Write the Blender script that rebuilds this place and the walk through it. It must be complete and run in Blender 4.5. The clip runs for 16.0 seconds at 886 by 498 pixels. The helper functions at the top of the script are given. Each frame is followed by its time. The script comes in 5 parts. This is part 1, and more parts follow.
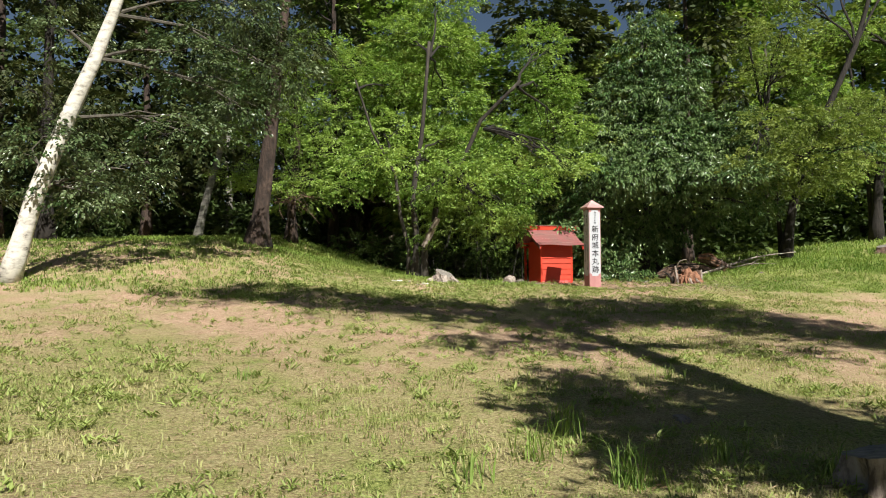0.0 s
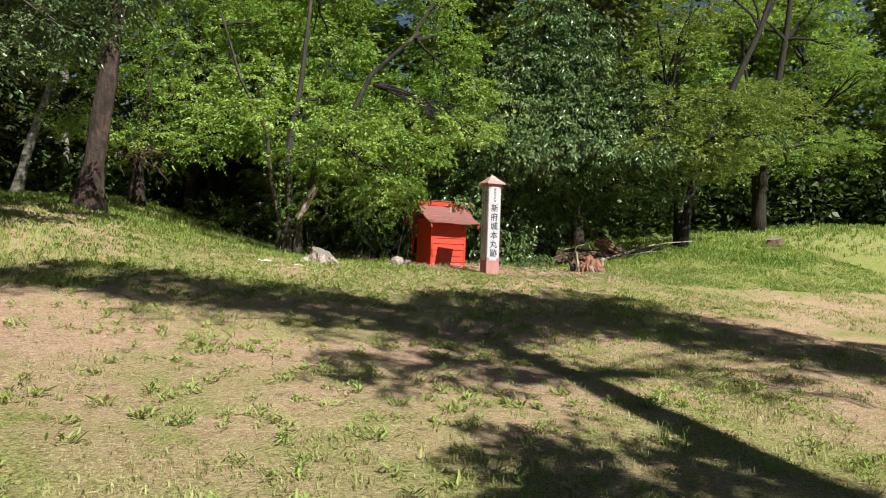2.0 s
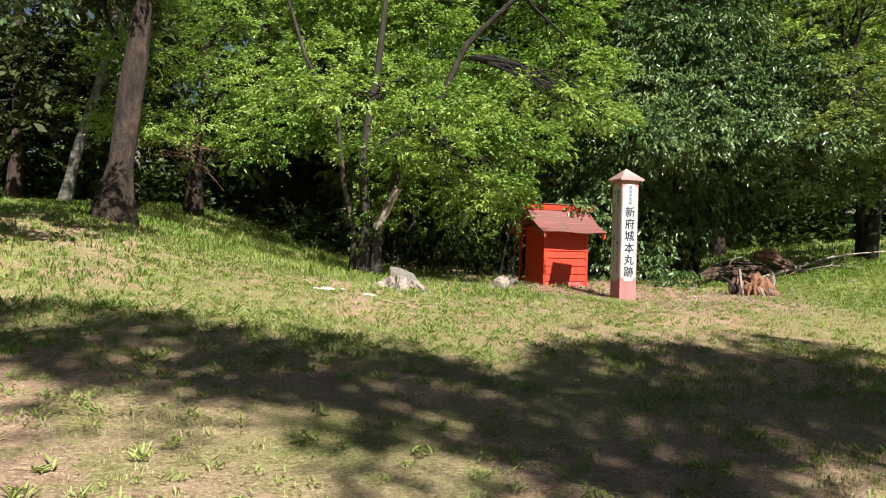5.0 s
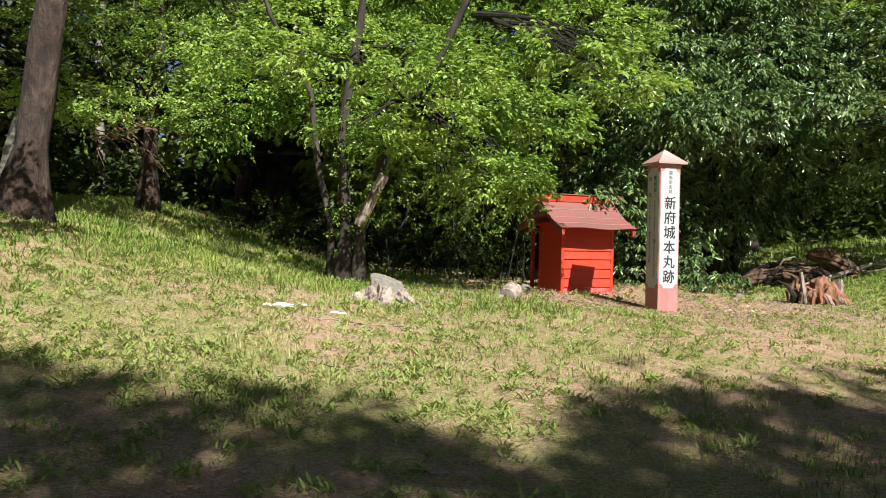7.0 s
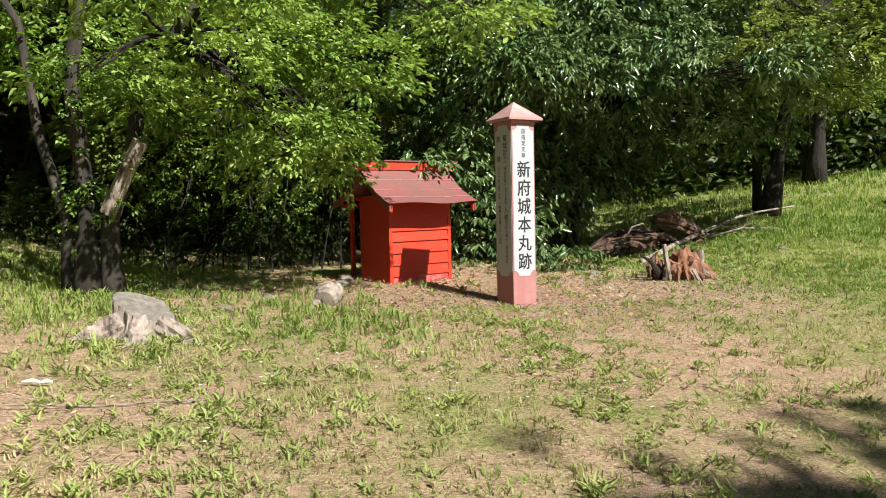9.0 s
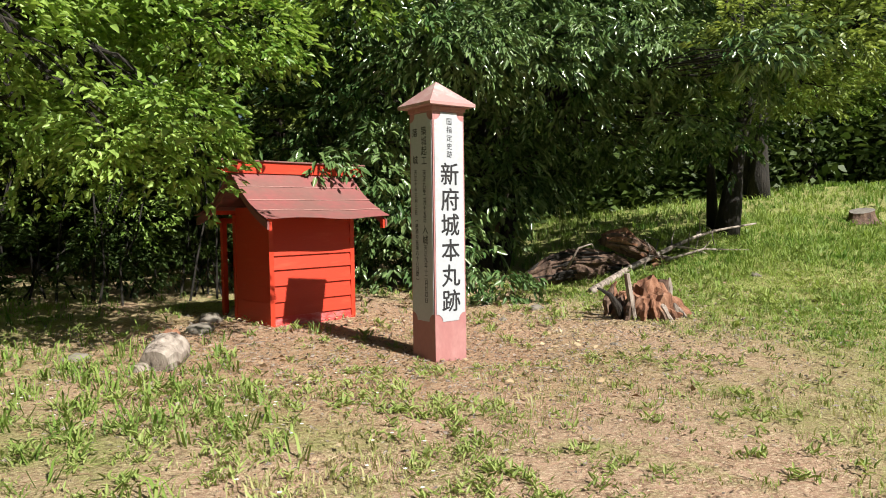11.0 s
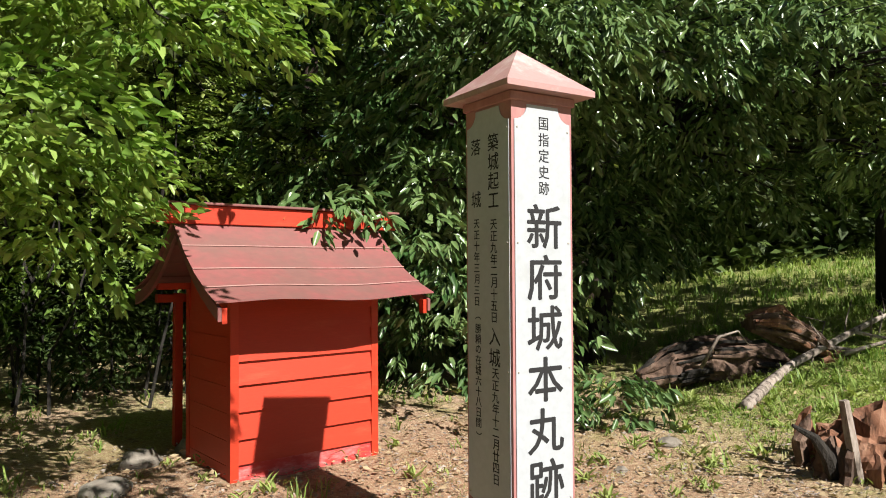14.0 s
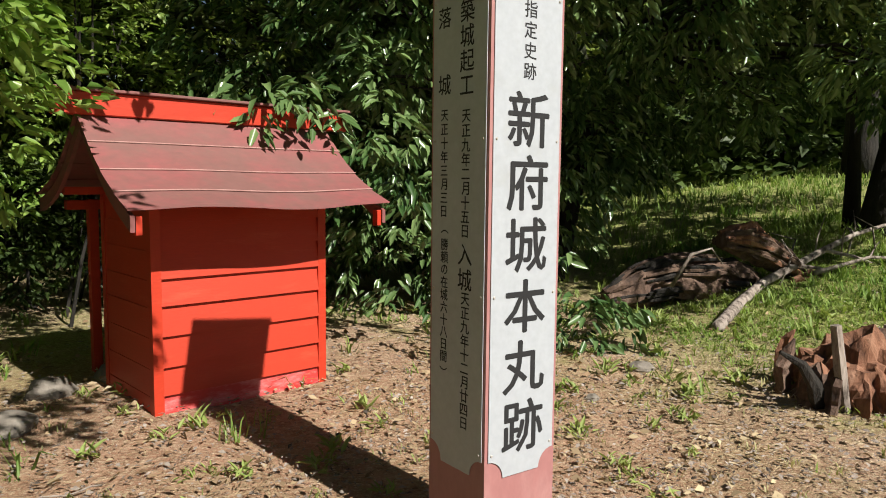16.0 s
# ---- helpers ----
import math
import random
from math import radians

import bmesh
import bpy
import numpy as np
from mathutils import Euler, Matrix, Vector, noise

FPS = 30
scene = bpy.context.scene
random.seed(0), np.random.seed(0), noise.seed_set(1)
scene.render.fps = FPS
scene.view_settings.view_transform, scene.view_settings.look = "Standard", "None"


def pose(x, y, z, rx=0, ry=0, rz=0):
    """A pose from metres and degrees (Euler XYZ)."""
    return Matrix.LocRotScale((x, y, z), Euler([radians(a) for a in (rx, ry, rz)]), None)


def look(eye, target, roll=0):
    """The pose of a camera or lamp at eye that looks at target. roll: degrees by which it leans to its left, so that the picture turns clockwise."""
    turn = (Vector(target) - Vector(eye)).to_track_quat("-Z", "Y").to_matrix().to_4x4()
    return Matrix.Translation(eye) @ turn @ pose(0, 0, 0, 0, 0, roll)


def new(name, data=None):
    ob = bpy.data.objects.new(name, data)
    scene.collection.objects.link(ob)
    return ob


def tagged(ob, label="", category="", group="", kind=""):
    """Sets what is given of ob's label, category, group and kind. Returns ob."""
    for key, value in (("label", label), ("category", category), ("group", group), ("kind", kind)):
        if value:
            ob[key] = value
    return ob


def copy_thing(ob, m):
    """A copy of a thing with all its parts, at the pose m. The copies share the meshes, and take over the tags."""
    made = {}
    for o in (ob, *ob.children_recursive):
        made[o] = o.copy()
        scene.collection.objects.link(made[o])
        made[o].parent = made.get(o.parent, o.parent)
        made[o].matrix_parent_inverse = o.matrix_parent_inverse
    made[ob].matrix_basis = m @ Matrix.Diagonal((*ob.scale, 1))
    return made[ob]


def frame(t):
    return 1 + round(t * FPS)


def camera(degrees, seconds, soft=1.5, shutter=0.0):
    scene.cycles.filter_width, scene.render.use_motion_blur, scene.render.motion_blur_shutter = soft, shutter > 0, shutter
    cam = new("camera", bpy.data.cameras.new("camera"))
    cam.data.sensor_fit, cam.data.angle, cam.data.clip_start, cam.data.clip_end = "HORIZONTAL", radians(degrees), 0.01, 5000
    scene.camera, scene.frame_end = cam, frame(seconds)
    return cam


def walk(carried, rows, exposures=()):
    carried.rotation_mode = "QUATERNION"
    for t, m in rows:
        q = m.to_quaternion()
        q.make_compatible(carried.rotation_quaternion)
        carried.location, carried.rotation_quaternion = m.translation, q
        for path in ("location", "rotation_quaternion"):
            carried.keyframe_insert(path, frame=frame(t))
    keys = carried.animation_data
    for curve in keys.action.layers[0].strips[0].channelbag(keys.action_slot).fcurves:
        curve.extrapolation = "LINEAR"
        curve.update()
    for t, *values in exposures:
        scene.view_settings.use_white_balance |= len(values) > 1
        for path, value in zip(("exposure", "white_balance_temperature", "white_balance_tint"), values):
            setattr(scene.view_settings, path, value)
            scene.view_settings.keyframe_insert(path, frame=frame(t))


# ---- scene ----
cam = camera(63.0, 16.0, 1.0)
PATH = [
    (0, (0.183, -0.245, 1.171), (0.166, 1.754, 1.238), -0.4),
    (0.5, (0.045, 0.438, 1.273), (0.144, 2.436, 1.317), -0.4),
    (1, (-0.011, 1.164, 1.342), (0.194, 3.154, 1.347), -0.6),
    (1.5, (-0.048, 1.876, 1.402), (0.227, 3.857, 1.403), 0.6),
    (2, (-0.021, 2.606, 1.436), (0.316, 4.577, 1.424), 1.9),
    (2.5, (-0.022, 3.369, 1.467), (0.335, 5.337, 1.445), 2.0),
    (3, (0.015, 4.104, 1.503), (0.329, 6.079, 1.491), 2.5),
    (3.5, (0.046, 4.816, 1.532), (0.288, 6.801, 1.505), 2.0),
    (4, (0.095, 5.524, 1.585), (0.256, 7.517, 1.566), 1.4),
    (4.5, (0.23, 6.208, 1.619), (0.339, 8.205, 1.597), 1.1),
    (4.7, (0.27, 6.488, 1.664), (0.348, 8.487, 1.651), 1.1),
    (6.8, (0.5, 9.356, 1.75), (0.544, 11.356, 1.742), 2.2),
    (7, (0.501, 9.648, 1.734), (0.56, 11.647, 1.716), 1.2),
    (7.5, (0.516, 10.448, 1.764), (0.653, 12.443, 1.727), -0.4),
    (8, (0.547, 11.193, 1.848), (0.833, 13.172, 1.784), -1.2),
    (8.5, (0.672, 11.886, 1.941), (1.089, 13.84, 1.851), -1.7),
    (9, (0.815, 12.566, 2.008), (1.383, 14.48, 1.888), -1.3),
    (9.5, (0.989, 13.176, 2.065), (1.671, 15.05, 1.924), -1.2),
    (9.7, (1.098, 13.434, 2.054), (1.814, 15.295, 1.902), -1.1),
    (11.8, (2.244, 15.905, 2.136), (3.017, 17.749, 2.079), -1.0),
    (12, (2.339, 16.111, 2.173), (3.089, 17.964, 2.123), -0.8),
    (12.5, (2.527, 16.668, 2.215), (3.189, 18.555, 2.188), -0.7),
    (13, (2.747, 17.234, 2.215), (3.338, 19.144, 2.211), -0.3),
    (13.5, (2.893, 17.769, 2.251), (3.472, 19.683, 2.287), -0.2),
    (14, (3.03, 18.217, 2.266), (3.642, 20.121, 2.317), -0.3),
    (14.5, (3.122, 18.591, 2.282), (3.789, 20.476, 2.298), -0.3),
    (15, (3.175, 18.772, 2.252), (3.877, 20.644, 2.209), -0.5),
    (15.5, (3.206, 18.833, 2.24), (3.911, 20.7, 2.107), -0.1),
    (16, (3.208, 18.845, 2.22), (3.938, 20.697, 2.033), 0.6),
]
walk(cam, [(t, look(eye, target, roll)) for t, eye, target, roll in PATH],
     [(0.0, 0.92), (3.0, 0.97), (4.5, 1.10), (7.5, 1.12), (9.5, 1.0), (12.2, 1.06), (14.5, 1.03), (15.3, 0.93), (16.0, 0.75)])

# ---------------------------------------------------------------- daylight
SUN_ELEVATION, SUN_AZIMUTH = 43.0, 24.5      # degrees; azimuth from -y towards +x
to_sun = Vector((math.sin(radians(SUN_AZIMUTH)) * math.cos(radians(SUN_ELEVATION)),
                 -math.cos(radians(SUN_AZIMUTH)) * math.cos(radians(SUN_ELEVATION)), math.sin(radians(SUN_ELEVATION))))
world = bpy.data.worlds.new("daylight")
scene.world = world
world.use_nodes = True
wn, wl = world.node_tree.nodes, world.node_tree.links
sky = wn.new("ShaderNodeTexSky")
sky.sky_type, sky.sun_disc = "NISHITA", False
sky.sun_elevation, sky.sun_rotation = radians(SUN_ELEVATION), radians(180 - SUN_AZIMUTH)
wl.new(sky.outputs[0], wn["Background"].inputs[0])
wn["Background"].inputs[1].default_value = 0.023
sun = new("sun", bpy.data.lights.new("sun", "SUN"))
sun.data.energy, sun.data.angle, sun.data.color = 5.0, radians(0.55), (1.0, 0.95, 0.86)
sun.matrix_world = look(to_sun * 60, (0, 0, 0))
scene.view_settings.exposure = 0.85

rng = np.random.default_rng(7)


# ---------------------------------------------------------------- materials
def material(name):
    m = bpy.data.materials.new(name)
    m.use_nodes = True
    nodes, links = m.node_tree.nodes, m.node_tree.links
    return m, nodes, links, nodes["Principled BSDF"]


def noise_of(nodes, links, scale, detail=4.0, rough=0.55, coords="Object", stretch=None):
    co = nodes.new("ShaderNodeTexCoord")
    n = nodes.new("ShaderNodeTexNoise")
    n.inputs["Scale"].default_value, n.inputs["Detail"].default_value, n.inputs["Roughness"].default_value = scale, detail, rough
    if stretch:
        mp = nodes.new("ShaderNodeMapping")
        mp.inputs["Scale"].default_value = stretch
        links.new(co.outputs[coords], mp.inputs[0])
        links.new(mp.outputs[0], n.inputs["Vector"])
    else:
        links.new(co.outputs[coords], n.inputs["Vector"])
    return n.outputs["Fac"]


def ramp_of(nodes, links, fac, stops):
    r = nodes.new("ShaderNodeValToRGB")
    el = r.color_ramp.elements
    el[0].position, el[0].color = stops[0][0], (*stops[0][1], 1)
    el[1].position, el[1].color = stops[-1][0], (*stops[-1][1], 1)
    for pos, col in stops[1:-1]:
        e = el.new(pos)
        e.color = (*col, 1)
    links.new(fac, r.inputs[0])
    return r.outputs[0]


def mix_of(nodes, links, fac, a, b, mode="MIX"):
    m = nodes.new("ShaderNodeMix")
    m.data_type, m.blend_type = "RGBA", mode
    for sock, v in ((m.inputs["Factor"], fac), (m.inputs[6], a), (m.inputs[7], b)):
        if isinstance(v, (int, float)):
            sock.default_value = v
        elif isinstance(v, tuple):
            sock.default_value = (*v, 1)
        else:
            links.new(v, sock)
    return m.outputs[2]


def bump_of(nodes, links, bsdf, fac, strength, distance):
    b = nodes.new("ShaderNodeBump")
    b.inputs["Strength"].default_value, b.inputs["Distance"].default_value = strength, distance
    links.new(fac, b.inputs["Height"])
    links.new(b.outputs[0], bsdf.inputs["Normal"])


def leaf_material(name, stops, rough=0.45, through_leaf=0.3, spec=0.4, large=0.6):
    m, nodes, links, bsdf = material(name)
    geo = nodes.new("ShaderNodeNewGeometry")
    col = ramp_of(nodes, links, geo.outputs["Random Per Island"], stops)
    patch = noise_of(nodes, links, large, 2.0)
    col = mix_of(nodes, links, patch, col, ramp_of(nodes, links, patch, [(0.35, stops[0][1]), (0.7, stops[-1][1])]))
    links.new(col, bsdf.inputs["Base Color"])
    bsdf.inputs["Roughness"].default_value = rough
    bsdf.inputs["Specular IOR Level"].default_value = spec
    tr = nodes.new("ShaderNodeBsdfTranslucent")
    links.new(mix_of(nodes, links, 1.0, col, (1.0, 1.0, 0.6), "MULTIPLY"), tr.inputs[0])
    mx = nodes.new("ShaderNodeMixShader")
    mx.inputs[0].default_value = through_leaf
    links.new(bsdf.outputs[0], mx.inputs[1])
    links.new(tr.outputs[0], mx.inputs[2])
    links.new(mx.outputs[0], nodes["Material Output"].inputs[0])
    return m


def bark_material(name, stops, scale=6.0, stretch=(1, 1, 0.25), bump=0.6, dist=0.03):
    m, nodes, links, bsdf = material(name)
    n1 = noise_of(nodes, links, scale, 6, 0.65, stretch=stretch)
    n2 = noise_of(nodes, links, scale * 0.2, 3, 0.5)
    col = ramp_of(nodes, links, n1, stops)
    col = mix_of(nodes, links, n2, col, mix_of(nodes, links, 1.0, col, (0.55, 0.55, 0.5), "MULTIPLY"))
    links.new(col, bsdf.inputs["Base Color"])
    bsdf.inputs["Roughness"].default_value = 0.9
    bump_of(nodes, links, bsdf, n1, bump, dist)
    return m


def paint_material(name, colour, worn, rough=0.5, amount=0.5, scale=3.0, grain=(1, 1, 1), bump=0.15):
    m, nodes, links, bsdf = material(name)
    n1 = noise_of(nodes, links, scale, 6, 0.65, stretch=grain)
    n2 = noise_of(nodes, links, scale * 9, 4, 0.6, stretch=grain)
    fac = ramp_of(nodes, links, n1, [(0.62 - 0.25 * amount, (0, 0, 0)), (0.72, (1, 1, 1))])
    col = mix_of(nodes, links, fac, colour, worn)
    dark = tuple(c * 0.78 for c in colour)
    col = mix_of(nodes, links, ramp_of(nodes, links, n2, [(0.3, (0, 0, 0)), (0.75, (0.6, 0.6, 0.6))]), col, dark)
    links.new(col, bsdf.inputs["Base Color"])
    bsdf.inputs["Roughness"].default_value = rough
    bump_of(nodes, links, bsdf, n2, bump, 0.004)
    return m


def ground_material():
    m, nodes, links, bsdf = material("trodden_grass_and_soil")
    big = noise_of(nodes, links, 0.42, 5, 0.6)
    mid = noise_of(nodes, links, 1.7, 6, 0.7)
    clod = noise_of(nodes, links, 9.0, 5, 0.7)
    fine = noise_of(nodes, links, 38.0, 5, 0.8)
    fibre = noise_of(nodes, links, 24.0, 4, 0.8, stretch=(1, 4.5, 1))
    soil = ramp_of(nodes, links, clod, [(0.3, (0.17, 0.095, 0.065)), (0.5, (0.38, 0.235, 0.165)), (0.7, (0.50, 0.335, 0.25))])
    straw = ramp_of(nodes, links, fibre, [(0.36, (0.13, 0.09, 0.045)), (0.5, (0.46, 0.345, 0.225)), (0.62, (0.72, 0.59, 0.44))])
    green = ramp_of(nodes, links, fine, [(0.36, (0.045, 0.07, 0.012)), (0.5, (0.19, 0.245, 0.055)), (0.64, (0.38, 0.40, 0.14))])
    dirt = mix_of(nodes, links, ramp_of(nodes, links, fine, [(0.42, (0, 0, 0)), (0.58, (1, 1, 1))]), soil, straw)
    gfac = ramp_of(nodes, links, big, [(0.44, (0, 0, 0)), (0.62, (0.6, 0.6, 0.6))])
    col = mix_of(nodes, links, gfac, dirt, green)
    spots = ramp_of(nodes, links, mid, [(0.52, (0, 0, 0)), (0.66, (0.65, 0.65, 0.65))])
    col = mix_of(nodes, links, spots, col, green)
    where = nodes.new("ShaderNodeSeparateXYZ")
    links.new(nodes.new("ShaderNodeTexCoord").outputs["Object"], where.inputs[0])
    def band(sock, lo, hi):
        r = nodes.new("ShaderNodeMapRange")
        r.inputs[1].default_value, r.inputs[2].default_value = lo, hi
        links.new(sock, r.inputs[0])
        return r.outputs[0]
    lush = nodes.new("ShaderNodeMath")
    lush.operation = "MULTIPLY"
    links.new(band(where.outputs[0], 6.8, 9.0), lush.inputs[0])
    links.new(band(where.outputs[1], 17.0, 20.5), lush.inputs[1])
    col = mix_of(nodes, links, band(where.outputs[1], 9.5, 5.5), col, mix_of(nodes, links, spots, mix_of(nodes, links, 0.5, col, green), green))
    away = nodes.new("ShaderNodeVectorMath")
    away.operation = "DISTANCE"
    links.new(nodes.new("ShaderNodeTexCoord").outputs["Object"], away.inputs[0])
    away.inputs[1].default_value = (3.9, 22.2, 0.7)
    trod = mix_of(nodes, links, ramp_of(nodes, links, fine, [(0.45, (0, 0, 0)), (0.62, (0.8, 0.8, 0.8))]), ramp_of(nodes, links, clod, [(0.3, (0.20, 0.105, 0.065)), (0.5, (0.36, 0.205, 0.13)), (0.7, (0.46, 0.29, 0.20))]), straw)
    col = mix_of(nodes, links, band(away.outputs["Value"], 3.4, 1.8), col, mix_of(nodes, links, 0.85, col, trod))
    col = mix_of(nodes, links, lush.outputs[0], col, mix_of(nodes, links, 0.75, col, green))
    links.new(col, bsdf.inputs["Base Color"])
    bsdf.inputs["Roughness"].default_value = 0.95
    bsdf.inputs["Specular IOR Level"].default_value = 0.15
    both = mix_of(nodes, links, 0.5, fine, clod)
    bump_of(nodes, links, bsdf, both, 1.0, 0.05)
    return m


M_GROUND = ground_material()
M_GRASS = leaf_material("lawn_grass", [(0.0, (0.13, 0.20, 0.035)), (0.4, (0.25, 0.33, 0.07)), (0.82, (0.36, 0.42, 0.13)), (1.0, (0.56, 0.47, 0.29))], 0.5, 0.35, 0.3)
M_LUSH = leaf_material("tall_grass", [(0.0, (0.09, 0.18, 0.03)), (0.6, (0.20, 0.32, 0.06)), (1.0, (0.36, 0.44, 0.13))], 0.5, 0.4, 0.3)
M_WEED = leaf_material("weed_leaf", [(0.0, (0.17, 0.24, 0.055)), (1.0, (0.38, 0.45, 0.15))], 0.5, 0.35, 0.3)
M_DRY = leaf_material("dry_leaf", [(0.0, (0.12, 0.065, 0.035)), (0.4, (0.28, 0.17, 0.10)), (0.75, (0.40, 0.29, 0.17)), (1.0, (0.50, 0.42, 0.27))], 0.7, 0.1, 0.2)
M_SPRING = leaf_material("spring_leaf", [(0.0, (0.07, 0.155, 0.025)), (0.5, (0.20, 0.345, 0.055)), (1.0, (0.46, 0.61, 0.17))], 0.36, 0.42, 0.5)
M_EVER = leaf_material("evergreen_leaf", [(0.0, (0.028, 0.07, 0.02)), (0.5, (0.075, 0.15, 0.045)), (1.0, (0.22, 0.31, 0.12))], 0.27, 0.18, 0.75)
# for foliage in shade: the shade is put into the leaf colour
M_DARK = leaf_material("shade_darkened_leaf", [(0.0, (0.02, 0.042, 0.01)), (0.6, (0.05, 0.085, 0.02)), (1.0, (0.11, 0.16, 0.045))], 0.5, 0.3, 0.3)
M_WOODLEAF = leaf_material("woodland_leaf", [(0.0, (0.07, 0.12, 0.022)), (0.5, (0.17, 0.25, 0.05)), (1.0, (0.33, 0.40, 0.11))], 0.45, 0.35, 0.4)
M_BIRCHLEAF = leaf_material("silvery_leaf", [(0.0, (0.025, 0.055, 0.016)), (0.75, (0.07, 0.125, 0.035)), (1.0, (0.20, 0.25, 0.13))], 0.30, 0.25, 0.7)
M_NEEDLE = leaf_material("conifer_leaf", [(0.0, (0.013, 0.026, 0.008)), (0.7, (0.035, 0.055, 0.016)), (1.0, (0.09, 0.10, 0.035))], 0.55, 0.2, 0.3)
M_FLOWER = paint_material("white_petal", (0.8, 0.8, 0.76), (0.7, 0.7, 0.6))
M_BIRCH = bark_material("birch_bark", [(0.30, (0.06, 0.05, 0.05)), (0.40, (0.45, 0.43, 0.40)), (0.55, (0.74, 0.72, 0.68))], 5.0, (1, 1, 2.2), 0.25, 0.01)
# a darker copy of the birch bark, standing in for canopy shade
M_BIRCHSHADE = bark_material("shade_dimmed_birch_bark", [(0.30, (0.03, 0.028, 0.026)), (0.45, (0.16, 0.155, 0.14)), (0.7, (0.33, 0.32, 0.29))], 5.0, (1, 1, 2.2), 0.4, 0.02)
M_GREYBARK = bark_material("grey_bark", [(0.25, (0.03, 0.026, 0.022)), (0.55, (0.10, 0.09, 0.075)), (0.8, (0.22, 0.20, 0.17))], 8.0)
M_TWOTONE = bark_material("dark_mottled_bark", [(0.28, (0.012, 0.010, 0.008)), (0.55, (0.045, 0.038, 0.031)), (0.82, (0.15, 0.13, 0.11))], 7.0, bump=1.0, dist=0.04)
M_BROWNBARK = bark_material("brown_flaky_bark", [(0.34, (0.012, 0.008, 0.006)), (0.52, (0.05, 0.032, 0.025)), (0.76, (0.15, 0.10, 0.078))], 5.0, (1, 1, 0.4), 1.0, 0.14)
M_DARKBARK = bark_material("dark_bark", [(0.3, (0.006, 0.005, 0.004)), (0.6, (0.024, 0.019, 0.015)), (0.85, (0.065, 0.054, 0.044))], 9.0, bump=1.0, dist=0.06)
M_PALEWOOD = bark_material("bleached_wood", [(0.36, (0.06, 0.045, 0.036)), (0.48, (0.31, 0.255, 0.225)), (0.72, (0.53, 0.47, 0.43))], 11.0, (1, 1, 0.3), 1.0, 0.03)
M_CUTWOOD = bark_material("weathered_cut_wood", [(0.25, (0.10, 0.09, 0.08)), (0.55, (0.24, 0.22, 0.20)), (0.8, (0.40, 0.37, 0.34))], 14.0, (1, 1, 1), 0.5, 0.01)
M_ROTWOOD = bark_material("rotten_red_wood", [(0.30, (0.045, 0.02, 0.013)), (0.5, (0.26, 0.115, 0.065)), (0.75, (0.44, 0.25, 0.17))], 8.0, (1, 1, 0.35), 1.0, 0.04)
M_ROTDARK = bark_material("rotten_brown_wood", [(0.28, (0.035, 0.022, 0.018)), (0.55, (0.15, 0.09, 0.065)), (0.8, (0.36, 0.26, 0.20))], 8.0, (1, 1, 0.5), 1.0, 0.04)
M_STONE = bark_material("field_stone", [(0.25, (0.10, 0.085, 0.07)), (0.55, (0.26, 0.23, 0.20)), (0.8, (0.42, 0.39, 0.35))], 6.0, (1, 1, 1), 0.7, 0.03)
M_RED = paint_material("red_paint", (0.47, 0.032, 0.009), (0.52, 0.06, 0.024), 0.55, 0.3, 2.0, (1, 1, 6))
M_REDFOOT = paint_material("faded_red_paint", (0.50, 0.028, 0.024), (0.66, 0.28, 0.28), 0.6, 0.75, 5.0, (1, 1, 3))
M_ROOF = paint_material("weathered_red_roof_sheet", (0.175, 0.080, 0.072), (0.30, 0.062, 0.070), 0.7, 0.9, 1.6, (1, 1, 2), 0.3)
M_ROOFEDGE = paint_material("roof_sheet_edge", (0.42, 0.24, 0.22), (0.25, 0.1, 0.09), 0.7, 0.5, 9.0)
M_PINK = paint_material("faded_pink_paint", (0.35, 0.155, 0.152), (0.42, 0.23, 0.22), 0.6, 0.6, 4.0, (1, 1, 0.5))
M_CAP = paint_material("peeling_pink_paint", (0.40, 0.225, 0.22), (0.55, 0.44, 0.43), 0.6, 0.45, 6.0)
M_WHITE = paint_material("white_enamel_plate", (0.40, 0.425, 0.465), (0.36, 0.375, 0.39), 0.45, 0.2, 3.0, bump=0.03)
M_INK = paint_material("black_lettering", (0.012, 0.012, 0.014), (0.03, 0.03, 0.03), 0.85, 0.2, 30.0, bump=0.02)
M_SCREW = paint_material("screw_metal", (0.45, 0.43, 0.40), (0.25, 0.16, 0.1), 0.4, 0.4, 30.0)
M_OLDWOOD = bark_material("old_grey_timber", [(0.3, (0.10, 0.075, 0.06)), (0.55, (0.24, 0.19, 0.155)), (0.8, (0.36, 0.30, 0.25))], 5.0, (4, 4, 0.4), 0.4, 0.01)
M_OLDROOF = bark_material("old_copper_brown_roof", [(0.3, (0.09, 0.07, 0.06)), (0.6, (0.20, 0.155, 0.13)), (0.8, (0.30, 0.25, 0.22))], 3.0, (1, 1, 1), 0.3, 0.02)


